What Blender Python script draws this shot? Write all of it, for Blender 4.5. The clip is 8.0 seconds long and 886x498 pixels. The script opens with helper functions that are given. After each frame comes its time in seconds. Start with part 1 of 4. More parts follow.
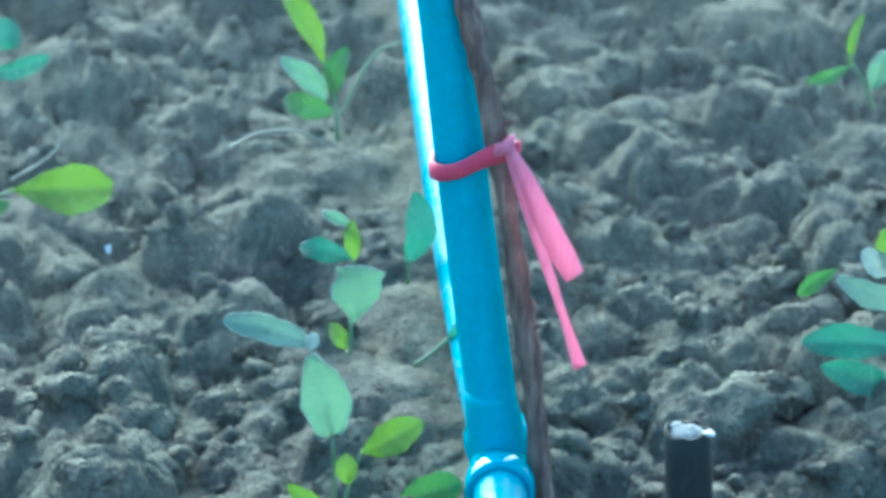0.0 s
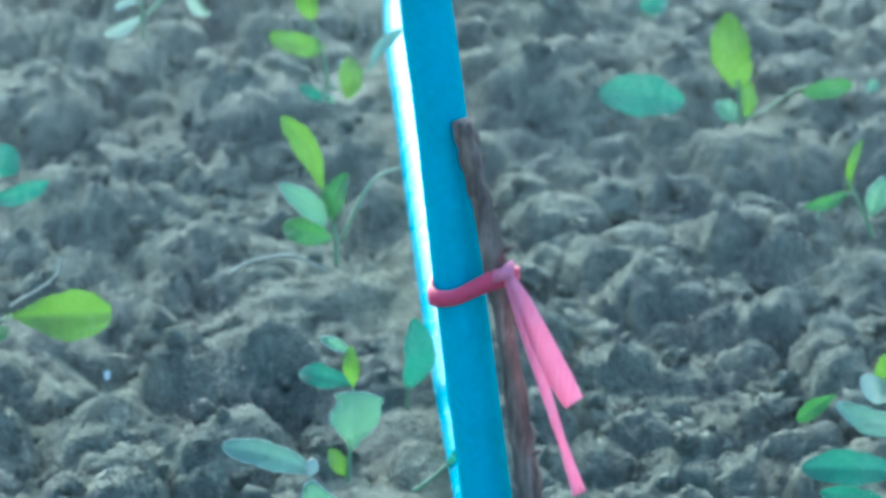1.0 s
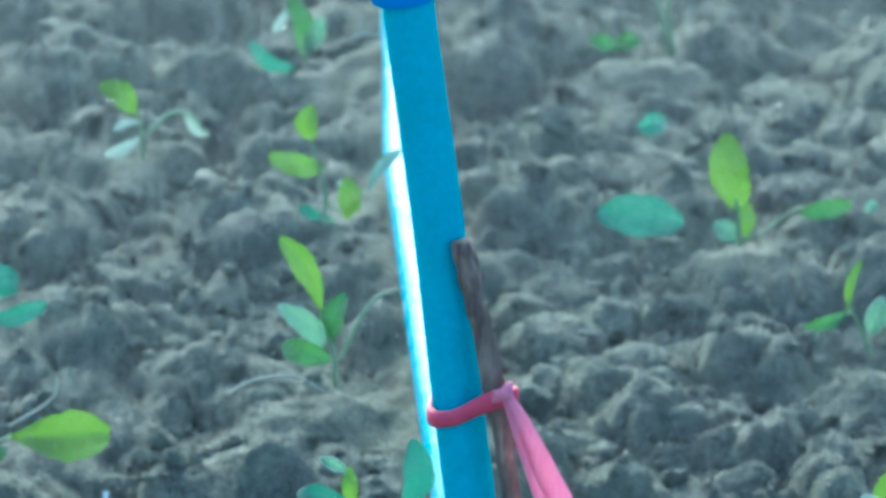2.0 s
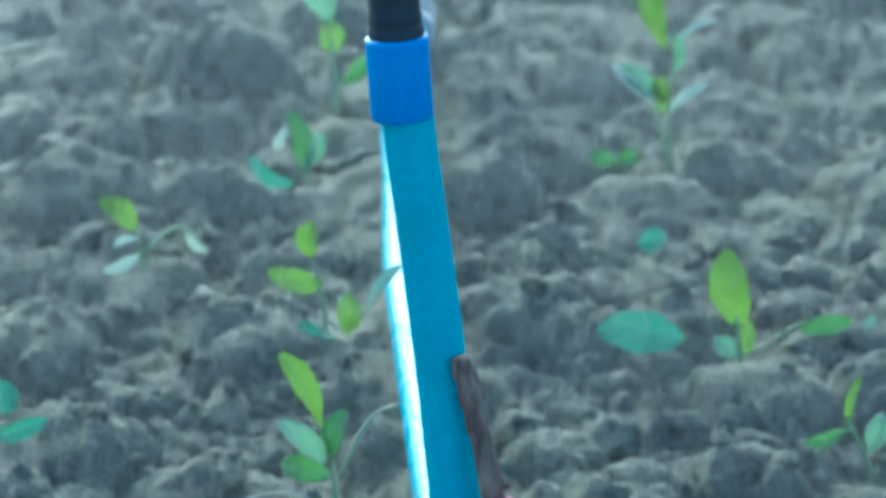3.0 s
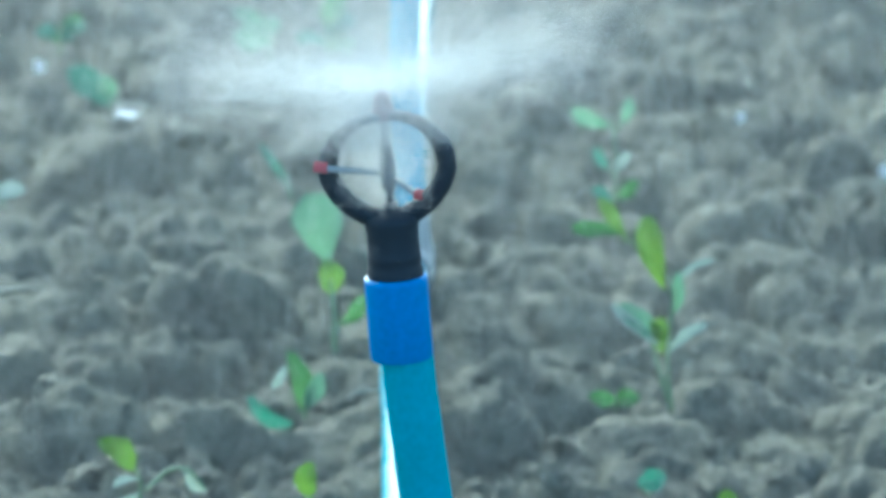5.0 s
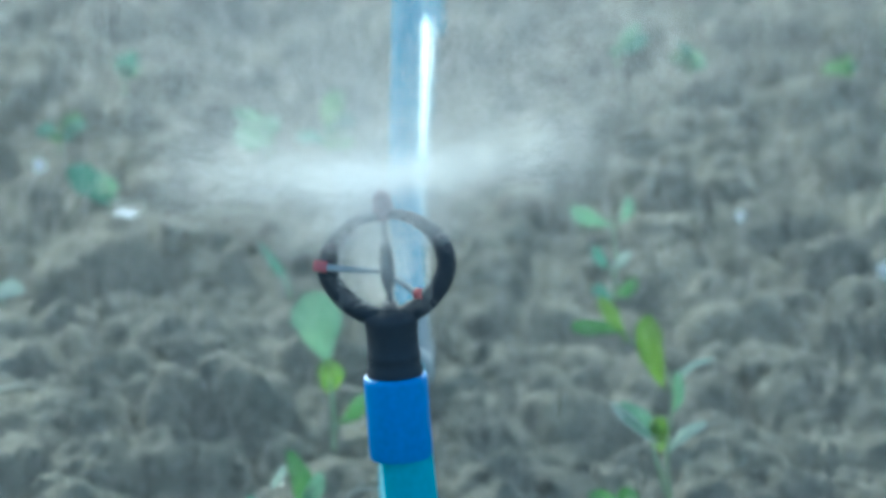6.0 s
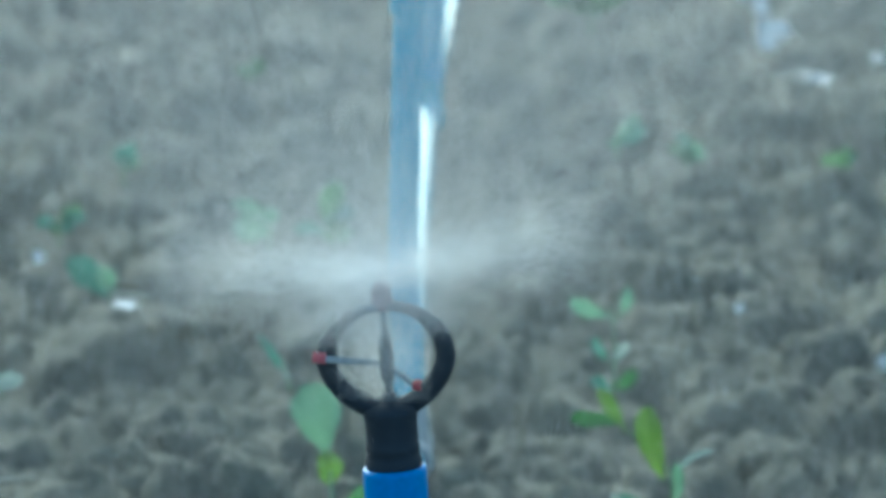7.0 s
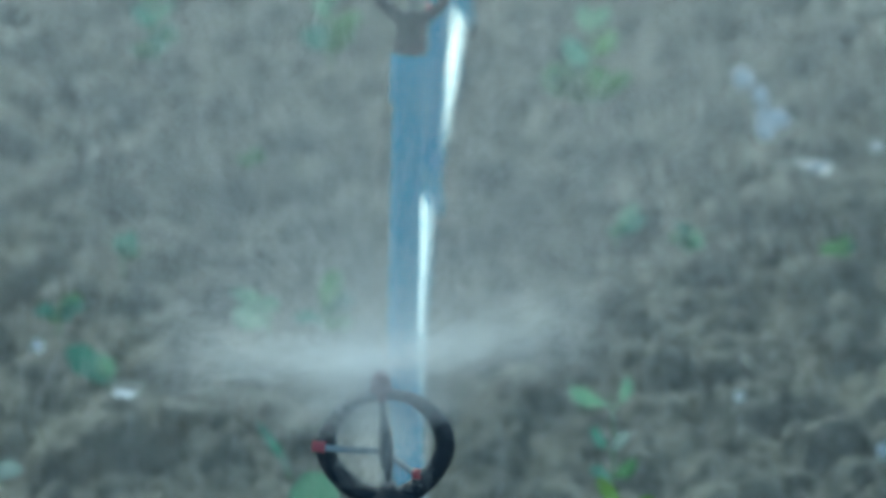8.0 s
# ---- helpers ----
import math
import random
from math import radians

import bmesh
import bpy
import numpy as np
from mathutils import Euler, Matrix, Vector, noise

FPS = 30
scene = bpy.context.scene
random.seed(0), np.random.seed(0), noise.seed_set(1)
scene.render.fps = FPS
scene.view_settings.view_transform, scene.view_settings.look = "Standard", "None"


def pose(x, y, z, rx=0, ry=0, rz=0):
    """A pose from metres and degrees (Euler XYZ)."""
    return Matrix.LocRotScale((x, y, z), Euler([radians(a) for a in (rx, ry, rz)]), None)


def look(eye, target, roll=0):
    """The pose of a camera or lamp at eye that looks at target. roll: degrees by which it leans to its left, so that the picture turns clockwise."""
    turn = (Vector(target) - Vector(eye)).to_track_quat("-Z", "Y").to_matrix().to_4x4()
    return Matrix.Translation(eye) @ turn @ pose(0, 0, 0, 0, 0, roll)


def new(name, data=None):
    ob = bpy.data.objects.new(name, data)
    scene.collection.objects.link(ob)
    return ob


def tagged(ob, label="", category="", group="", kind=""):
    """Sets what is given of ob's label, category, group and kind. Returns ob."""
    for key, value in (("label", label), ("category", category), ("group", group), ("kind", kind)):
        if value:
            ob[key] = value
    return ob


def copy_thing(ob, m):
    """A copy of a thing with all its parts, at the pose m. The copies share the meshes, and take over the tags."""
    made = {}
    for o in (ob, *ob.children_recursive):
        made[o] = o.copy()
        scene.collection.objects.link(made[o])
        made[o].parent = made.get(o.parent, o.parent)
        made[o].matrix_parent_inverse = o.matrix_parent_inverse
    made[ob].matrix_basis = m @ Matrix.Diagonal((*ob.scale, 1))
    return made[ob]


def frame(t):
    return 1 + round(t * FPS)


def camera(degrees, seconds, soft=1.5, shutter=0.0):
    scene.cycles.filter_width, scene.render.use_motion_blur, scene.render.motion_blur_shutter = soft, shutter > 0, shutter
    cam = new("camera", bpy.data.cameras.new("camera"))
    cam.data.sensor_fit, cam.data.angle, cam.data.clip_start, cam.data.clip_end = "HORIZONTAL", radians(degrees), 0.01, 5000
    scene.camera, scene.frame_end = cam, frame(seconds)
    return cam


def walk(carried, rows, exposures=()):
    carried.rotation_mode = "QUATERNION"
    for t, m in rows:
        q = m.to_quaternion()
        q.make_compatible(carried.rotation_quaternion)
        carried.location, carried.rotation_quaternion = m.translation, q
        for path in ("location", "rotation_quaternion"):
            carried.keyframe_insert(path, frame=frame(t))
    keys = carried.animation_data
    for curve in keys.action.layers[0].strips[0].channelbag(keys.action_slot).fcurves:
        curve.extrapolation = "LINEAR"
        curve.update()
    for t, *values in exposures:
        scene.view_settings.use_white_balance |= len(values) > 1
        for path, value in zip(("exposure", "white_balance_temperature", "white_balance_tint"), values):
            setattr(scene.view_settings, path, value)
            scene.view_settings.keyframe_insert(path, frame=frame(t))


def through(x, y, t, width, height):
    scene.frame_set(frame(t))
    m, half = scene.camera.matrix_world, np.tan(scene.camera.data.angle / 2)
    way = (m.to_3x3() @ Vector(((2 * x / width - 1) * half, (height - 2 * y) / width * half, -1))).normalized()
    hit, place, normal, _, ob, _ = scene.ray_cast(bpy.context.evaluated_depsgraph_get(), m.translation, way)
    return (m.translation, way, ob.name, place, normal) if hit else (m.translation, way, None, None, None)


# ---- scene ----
SHIFT = 1.0 / 8000.0


def tilt(t, down, drift):
    # the eye stays; the view rises slowly and drifts a touch to the right
    return t, pose(0, 0, 0.88, 90 - math.degrees((3076 - down) * SHIFT), 0, -math.degrees(drift * SHIFT))


cam = camera(11.193, 8.0, soft=3.6)
walk(cam, [tilt(0.0, 0, 0), tilt(0.5, 106, 1), tilt(1.0, 223, 2),
           tilt(1.5, 331, 3), tilt(2.0, 436, 4), tilt(2.2, 481, 4), tilt(3.3, 699, 4.5),
           tilt(3.5, 739, 4.5), tilt(4.0, 849, 5), tilt(4.5, 960, 5.5), tilt(4.7, 1005, 5.5), tilt(5.8, 1206, 6.5),
           tilt(6.0, 1241, 6.5), tilt(6.5, 1323, 7), tilt(7.0, 1403, 8), tilt(7.5, 1483, 8.5), tilt(8.0, 1560, 9)],
     exposures=[(0.0, 1.8, 4740, -18), (2.0, 1.64, 4720, -19), (3.5, 1.41, 4740, -19), (4.5, 1.44, 4900, -18), (6.0, 1.17, 5100, -17), (7.0, 0.78, 5060, -18), (8.0, 0.4, 4960, -21)])
cam.data.dof.use_dof, cam.data.dof.focus_distance, cam.data.dof.aperture_fstop = True, 2.1, 19

# ---- light ----
world = bpy.data.worlds.new("sky")
scene.world = world
world.use_nodes = True
wn = world.node_tree.nodes
sky = wn.new("ShaderNodeTexSky")
sky.sky_type, sky.sun_disc = "NISHITA", False
sky.sun_elevation, sky.sun_rotation = radians(30), radians(-14)
sky.air_density, sky.dust_density, sky.ozone_density = 0.8, 5.0, 0.6
wn["Background"].inputs[1].default_value = 0.15
world.node_tree.links.new(sky.outputs[0], wn["Background"].inputs[0])
sun = new("sun", bpy.data.lights.new("sun", "SUN"))
sun.data.energy, sun.data.angle, sun.data.color = 0.85, radians(60), (1.0, 0.975, 0.94)
sun.matrix_world = look((-2.4, 9.7, 5.8), (0, 0, 0))

# ---- materials ----


def material(name):
    m = bpy.data.materials.new(name)
    m.use_nodes = True
    nodes, links = m.node_tree.nodes, m.node_tree.links
    return m, nodes, links, nodes["Principled BSDF"]


def noise_node(nodes, links, scale, detail=4.0, rough=0.6, coords="Object"):
    tc = nodes.new("ShaderNodeTexCoord")
    n = nodes.new("ShaderNodeTexNoise")
    n.inputs["Scale"].default_value, n.inputs["Detail"].default_value = scale, detail
    n.inputs["Roughness"].default_value = rough
    links.new(tc.outputs[coords], n.inputs["Vector"])
    return n


def ramp(nodes, links, source, stops):
    r = nodes.new("ShaderNodeValToRGB")
    r.color_ramp.elements[0].position, r.color_ramp.elements[0].color = stops[0][0], (*stops[0][1], 1)
    r.color_ramp.elements[1].position, r.color_ramp.elements[1].color = stops[-1][0], (*stops[-1][1], 1)
    for p, c in stops[1:-1]:
        r.color_ramp.elements.new(p).color = (*c, 1)
    links.new(source, r.inputs[0])
    return r


def mixed(nodes, links, a, b, factor, mode="MIX"):
    m = nodes.new("ShaderNodeMix")
    m.data_type, m.blend_type = "RGBA", mode
    for socket, value in ((m.inputs[0], factor), (m.inputs[6], a), (m.inputs[7], b)):
        if isinstance(value, (int, float)):
            socket.default_value = value
        elif isinstance(value, tuple):
            socket.default_value = (*value, 1)
        else:
            links.new(value, socket)
    return m.outputs[2]


def bumped(nodes, links, bsdf, layers):
    normal = None
    for source, strength, distance in layers:
        b = nodes.new("ShaderNodeBump")
        b.inputs["Strength"].default_value, b.inputs["Distance"].default_value = strength, distance
        links.new(source, b.inputs["Height"])
        if normal:
            links.new(normal, b.inputs["Normal"])
        normal = b.outputs[0]
    links.new(normal, bsdf.inputs["Normal"])


def soil_material(name, coords, fit=1.0):
    m, n, l, b = material(name)
    broad = noise_node(n, l, 9 * fit, 3, 0.6, coords)
    crumb = noise_node(n, l, 70 * fit, 5, 0.65, coords)
    grain = noise_node(n, l, 420 * fit, 3, 0.7, coords)
    dark = ramp(n, l, crumb.outputs[0], [(0.3, (0.128, 0.131, 0.107)), (0.5, (0.2, 0.205, 0.168)), (0.72, (0.275, 0.283, 0.233))])
    damp = ramp(n, l, broad.outputs[0], [(0.35, (0.72, 0.72, 0.72)), (0.65, (1.1, 1.08, 1.04))])
    speck = ramp(n, l, grain.outputs[0], [(0.3, (0.8, 0.8, 0.8)), (0.7, (1.15, 1.15, 1.15))])
    c = mixed(n, l, dark.outputs[0], damp.outputs[0], 1.0, "MULTIPLY")
    l.new(mixed(n, l, c, speck.outputs[0], 1.0, "MULTIPLY"), b.inputs["Base Color"])
    wet = ramp(n, l, broad.outputs[0], [(0.3, (0.72, 0.72, 0.72)), (0.6, (0.95, 0.95, 0.95))])
    l.new(wet.outputs[0], b.inputs["Roughness"])
    pit = noise_node(n, l, 190 * fit, 3, 0.6, coords)
    bumped(n, l, b, [(crumb.outputs[0], 1.0, 0.01), (pit.outputs[0], 1.0, 0.0075), (grain.outputs[0], 1.0, 0.003)])
    return m


def plastic(name, colour, rough, dirt=(0.3, 0.3, 0.27), dirt_amount=0.25, sheen=0.5):
    m, n, l, b = material(name)
    big = noise_node(n, l, 25, 4, 0.6)
    fine = noise_node(n, l, 300, 3, 0.6)
    mask = ramp(n, l, big.outputs[0], [(0.52, (0, 0, 0)), (0.8, (dirt_amount,) * 3)])
    tone = ramp(n, l, fine.outputs[0], [(0.3, tuple(0.9 * c for c in colour)), (0.7, tuple(min(1, 1.08 * c) for c in colour))])
    l.new(mixed(n, l, tone.outputs[0], dirt, mask.outputs[0]), b.inputs["Base Color"])
    r = ramp(n, l, big.outputs[0], [(0.3, (rough,) * 3), (0.8, (min(1, rough + 0.2),) * 3)])
    l.new(r.outputs[0], b.inputs["Roughness"])
    b.inputs["Specular IOR Level"].default_value = sheen
    bumped(n, l, b, [(fine.outputs[0], 0.15, 0.0004)])
    return m


def leaf_material(name, low, high, glow, through=0.45, rough=0.33):
    m, n, l, b = material(name)
    patch = noise_node(n, l, 60, 3)
    fine = noise_node(n, l, 500, 3)
    tone = ramp(n, l, patch.outputs[0], [(0.3, low), (0.7, high)])
    info = n.new("ShaderNodeObjectInfo")
    shade = ramp(n, l, info.outputs["Random"], [(0.0, (0.82, 0.86, 0.85)), (1.0, (1.12, 1.08, 1.05))])
    colour = mixed(n, l, tone.outputs[0], shade.outputs[0], 1.0, "MULTIPLY")
    dust = noise_node(n, l, 1100, 2, 0.5)
    grit = ramp(n, l, dust.outputs[0], [(0.6, (0, 0, 0)), (0.72, (0.5, 0.5, 0.5))])
    l.new(mixed(n, l, colour, (0.42, 0.44, 0.38), grit.outputs[0]), b.inputs["Base Color"])
    b.inputs["Roughness"].default_value = rough
    b.inputs["Coat Weight"].default_value, b.inputs["Coat Roughness"].default_value = 0.5, 0.15
    bumped(n, l, b, [(patch.outputs[0], 0.5, 0.0015), (fine.outputs[0], 0.3, 0.0003)])
    t = n.new("ShaderNodeBsdfTranslucent")
    t.inputs["Color"].default_value = (*glow, 1)
    mix = n.new("ShaderNodeMixShader")
    mix.inputs[0].default_value = through
    l.new(b.outputs[0], mix.inputs[1])
    l.new(t.outputs[0], mix.inputs[2])
    l.new(mix.outputs[0], n["Material Output"].inputs["Surface"])
    return m


def wood_material(name):
    m, n, l, b = material(name)
    tc = n.new("ShaderNodeTexCoord")
    mp = n.new("ShaderNodeMapping")
    mp.inputs["Scale"].default_value = (1, 1, 0.15)
    l.new(tc.outputs["Object"], mp.inputs["Vector"])
    bark = n.new("ShaderNodeTexNoise")
    bark.inputs["Scale"].default_value, bark.inputs["Detail"].default_value = 300, 5
    l.new(mp.outputs[0], bark.inputs["Vector"])
    blotch = noise_node(n, l, 40, 3)
    a = ramp(n, l, bark.outputs[0], [(0.3, (0.085, 0.058, 0.05)), (0.6, (0.24, 0.18, 0.15)), (0.8, (0.42, 0.36, 0.32))])
    c = ramp(n, l, blotch.outputs[0], [(0.35, (0.75, 0.7, 0.7)), (0.7, (1.25, 1.2, 1.15))])
    l.new(mixed(n, l, a.outputs[0], c.outputs[0], 1.0, "MULTIPLY"), b.inputs["Base Color"])
    b.inputs["Roughness"].default_value = 0.8
    bumped(n, l, b, [(bark.outputs[0], 0.8, 0.0012)])
    return m


def ribbon_material(name):
    m, n, l, b = material(name)
    tc = n.new("ShaderNodeTexCoord")
    mp = n.new("ShaderNodeMapping")
    mp.inputs["Scale"].default_value = (1, 1, 0.08)
    l.new(tc.outputs["Object"], mp.inputs["Vector"])
    weave = n.new("ShaderNodeTexNoise")
    weave.inputs["Scale"].default_value, weave.inputs["Detail"].default_value = 700, 3
    l.new(mp.outputs[0], weave.inputs["Vector"])
    a = ramp(n, l, weave.outputs[0], [(0.3, (0.86, 0.24, 0.4)), (0.7, (0.97, 0.5, 0.64))])
    l.new(a.outputs[0], b.inputs["Base Color"])
    b.inputs["Roughness"].default_value = 0.4
    bumped(n, l, b, [(weave.outputs[0], 0.6, 0.0006)])
    t = n.new("ShaderNodeBsdfTranslucent")
    t.inputs["Color"].default_value = (0.97, 0.48, 0.66, 1)
    mix = n.new("ShaderNodeMixShader")
    mix.inputs[0].default_value = 0.45
    l.new(b.outputs[0], mix.inputs[1])
    l.new(t.outputs[0], mix.inputs[2])
    l.new(mix.outputs[0], n["Material Output"].inputs["Surface"])
    return m


def water_material(name):
    m, n, l, b = material(name)
    b.inputs["Base Color"].default_value = (0.95, 0.96, 0.97, 1)
    b.inputs["Roughness"].default_value = 0.15
    t = n.new("ShaderNodeBsdfTranslucent")
    t.inputs["Color"].default_value = (0.96, 0.97, 0.98, 1)
    mix = n.new("ShaderNodeMixShader")
    mix.inputs[0].default_value = 0.5
    l.new(b.outputs[0], mix.inputs[1])
    l.new(t.outputs[0], mix.inputs[2])
    l.new(mix.outputs[0], n["Material Output"].inputs["Surface"])
    return m


def dew_material(name):
    m, n, l, b = material(name)
    b.inputs["Base Color"].default_value = (1, 1, 1, 1)
    b.inputs["Roughness"].default_value = 0.03
    b.inputs["IOR"].default_value = 1.33
    b.inputs["Transmission Weight"].default_value = 1.0
    return m


SOIL = soil_material("grey_clay_soil", "Object")
CLOD = soil_material("dry_clay_clod", "Object", 0.011)
PIPE = plastic("blue_pvc", (0.008, 0.45, 0.61), 0.28)
# wet near feed pipe: part of its sky sheen is painted as a paler base
WET_SHEEN = plastic("wet_sheen_blue_pvc", (0.07, 0.4, 0.54), 0.2, dirt_amount=0.3, sheen=0.075)
DEEP = plastic("deep_blue_pvc", (0.004, 0.4, 0.64), 0.3, dirt_amount=0.1, sheen=0.3)
DRY = plastic("far_blue_pvc", (0.012, 0.34, 0.56), 0.1, dirt_amount=0.2, sheen=0.3)
TEE = plastic("glossy_wet_pvc", (0.01, 0.42, 0.57), 0.1, dirt_amount=0.15, sheen=0.55)
FITTING = plastic("bright_blue_pvc", (0.006, 0.26, 0.72), 0.35, dirt_amount=0.12)
BLACK = plastic("black_plastic", (0.016, 0.027, 0.042), 0.6, dirt=(0.12, 0.12, 0.11), dirt_amount=0.2)
RED = plastic("red_plastic", (0.55, 0.12, 0.14), 0.4, dirt_amount=0.2)
MAROON = plastic("maroon_plastic", (0.2, 0.06, 0.075), 0.5, dirt_amount=0.3)
GREY = plastic("dusty_grey_pipe", (0.03, 0.036, 0.035), 0.7, dirt=(0.16, 0.17, 0.15), dirt_amount=0.5, sheen=0.3)
HUB = plastic("grey_plastic", (0.11, 0.125, 0.14), 0.5, dirt_amount=0.1)
CRUST = plastic("pale_crust", (0.3, 0.32, 0.32), 0.85, dirt=(0.06, 0.06, 0.055), dirt_amount=0.9)
# pale rotor blades; also carries the painted glint of the second tee
PALE_OR_GLINT = plastic("pale_plastic_and_tee_glint", (0.4, 0.45, 0.48), 0.3, dirt_amount=0.2)
WHITE = plastic("white_plastic", (0.78, 0.8, 0.8), 0.4, dirt_amount=0.3)
WOOD = wood_material("weathered_stick")
RIBBON = ribbon_material("pink_ribbon")
# same ribbon where layers pass less light: that shade is in the darker pink
SHADED_WRAP = plastic("shaded_pink_wrap", (0.68, 0.06, 0.15), 0.4, dirt_amount=0.1)
WATER = water_material("water_drops")
DEW = dew_material("dew")
STRAW = leaf_material("dry_root", (0.34, 0.33, 0.27), (0.5, 0.49, 0.42), (0.45, 0.42, 0.32), 0.15, 0.7)
LEAF = {
    "g": leaf_material("green_leaf", (0.038, 0.115, 0.036), (0.065, 0.16, 0.052), (0.085, 0.215, 0.055), 0.45),
    "y": leaf_material("young_leaf", (0.078, 0.152, 0.028), (0.12, 0.2, 0.04), (0.145, 0.27, 0.035), 0.48),
    "t": leaf_material("blue_green_leaf", (0.032, 0.125, 0.098), (0.058, 0.18, 0.14), (0.07, 0.25, 0.165), 0.4),
    "m": leaf_material("mint_leaf", (0.11, 0.225, 0.172), (0.17, 0.305, 0.232), (0.18, 0.34, 0.2), 0.38),
    "s": leaf_material("silvery_leaf", (0.11, 0.2, 0.19), (0.19, 0.3, 0.28), (0.17, 0.3, 0.24), 0.3),
    "p": leaf_material("dusty_pale_leaf", (0.25, 0.34, 0.3), (0.42, 0.5, 0.46), (0.35, 0.44, 0.36), 0.3),
}
# near leaf edges: the bright rim light is put into this pale colour
RIM_LIGHT = leaf_material("leaf_edge_rim_light", (0.42, 0.5, 0.46), (0.6, 0.66, 0.62), (0.5, 0.6, 0.5), 0.3, 0.25)
STALK = leaf_material("pale_stalk", (0.2, 0.3, 0.18), (0.32, 0.42, 0.28), (0.3, 0.42, 0.2), 0.25)

# ---- mesh helpers ----


def part(name, bm, mat, parent=None, label="", smooth=True):
    mesh = bpy.data.meshes.new(name)
    bm.normal_update()
    bm.to_mesh(mesh)
    bm.free()
    mesh.materials.append(mat)
    if smooth:
        mesh.polygons.foreach_set("use_smooth", [True] * len(mesh.polygons))
    ob = new(name, mesh)
    ob.parent = parent
    return tagged(ob, label)


def empty(name, place, label, category, group=""):
    ob = new(name)
    ob.empty_display_size = 0.02
    ob.matrix_world = Matrix.Translation(place)
    return tagged(ob, label, category, group)


def smooth_line(points, steps=6):
    pts = [Vector(p) for p in points]
    ext = [2 * pts[0] - pts[1], *pts, 2 * pts[-1] - pts[-2]]
    out = []
    for i in range(1, len(ext) - 2):
        a, b, c, d = ext[i - 1:i + 3]
        for k in range(steps):
            s = k / steps
            out.append(0.5 * (2 * b + (c - a) * s + (2 * a - 5 * b + 4 * c - d) * s * s + (3 * b - a - 3 * c + d) * s ** 3))
    return out + [pts[-1]]


def add_tube(bm, points, radius, seg=10, cap=True, rough=0.0):
    """A swept round bar; radius is a number or a function of the way along it from 0 to 1."""
    pts = [Vector(p) for p in points]
    rings = []
    side = None
    for i, p in enumerate(pts):
        way = (pts[min(i + 1, len(pts) - 1)] - pts[max(i - 1, 0)]).normalized()
        if side is None:
            side = way.orthogonal().normalized()
        side = (side - way * side.dot(way)).normalized()
        up = way.cross(side)
        r = radius(i / (len(pts) - 1)) if callable(radius) else radius
        ring = []
        for k in range(seg):
            a = 2 * math.pi * k / seg
            w = side * math.cos(a) + up * math.sin(a)
            rr = r * (1 + rough * noise.noise((p + w * r) * 130)) if rough else r
            ring.append(bm.verts.new(p + w * rr))
        rings.append(ring)
    for a, b in zip(rings, rings[1:]):
        for k in range(seg):
            bm.faces.new((a[k], a[(k + 1) % seg], b[(k + 1) % seg], b[k]))
    if cap:
        bm.faces.new(rings[0][::-1])
        bm.faces.new(rings[-1])


def add_lathe(bm, profile, m=Matrix(), seg=32):
    """A turned body: (radius, height) pairs round the local z axis, placed by m."""
    rings = []
    for r, z in profile:
        rings.append([bm.verts.new(m @ Vector((r * math.cos(2 * math.pi * k / seg), r * math.sin(2 * math.pi * k / seg), z))) for k in range(seg)])
    for a, b in zip(rings, rings[1:]):
        for k in range(seg):
            bm.faces.new((a[k], a[(k + 1) % seg], b[(k + 1) % seg], b[k]))
    bm.faces.new(rings[0][::-1])
    bm.faces.new(rings[-1])


def add_strip(bm, points, widths, across, thick=0.0006):
    """A flat band with thickness; across is the way of its width."""
    rows = []
    for i, p in enumerate(points):
        p = Vector(p)
        way = (Vector(points[min(i + 1, len(points) - 1)]) - Vector(points[max(i - 1, 0)])).normalized()
        a = Vector(across[i]) if isinstance(across, list) else Vector(across)
        a = (a - way * a.dot(way)).normalized()
        n = way.cross(a) * thick / 2
        w = widths[i] / 2
        rows.append([bm.verts.new(q) for q in (p - a * w + n, p + n * 2.2, p + a * w + n, p + a * w - n, p, p - a * w - n)])
    for a, b in zip(rows, rows[1:]):
        for k in range(6):
            bm.faces.new((a[k], a[(k + 1) % 6], b[(k + 1) % 6], b[k]))
    bm.faces.new(rows[0][::-1])
    bm.faces.new(rows[-1])


# ---- ground ----
# where the feed pipe runs over the soil
FEED = [(0.045, 1.2), (0.03, 1.6), (0.025, 1.884), (0.018, 1.987), (0.005, 2.176), (-0.004, 2.333), (-0.017, 2.574), (-0.0245, 2.728),
        (-0.027, 2.914), (-0.03, 3.052), (-0.0265, 3.219), (-0.0215, 3.36), (-0.0218, 3.5), (-0.0232, 3.74), (-0.0205, 4.167),
        (-0.0125, 4.752), (-0.005, 4.995), (0.0275, 6.053), (0.032, 6.6), (0.05, 8.0)]
FEED_X, FEED_Y = np.array([p[0] for p in FEED]), np.array([p[1] for p in FEED])
PLANTS = []


def chance(ix, iy, salt):
    h = (ix.astype(np.int64) * 374761393 + iy.astype(np.int64) * 668265263 + salt * 1442695041) & 0xFFFFFFFF
    h = ((h ^ (h >> 13)) * 1274126177) & 0xFFFFFFFF
    return ((h ^ (h >> 16)) & 0xFFFFFF) / float(0x1000000)


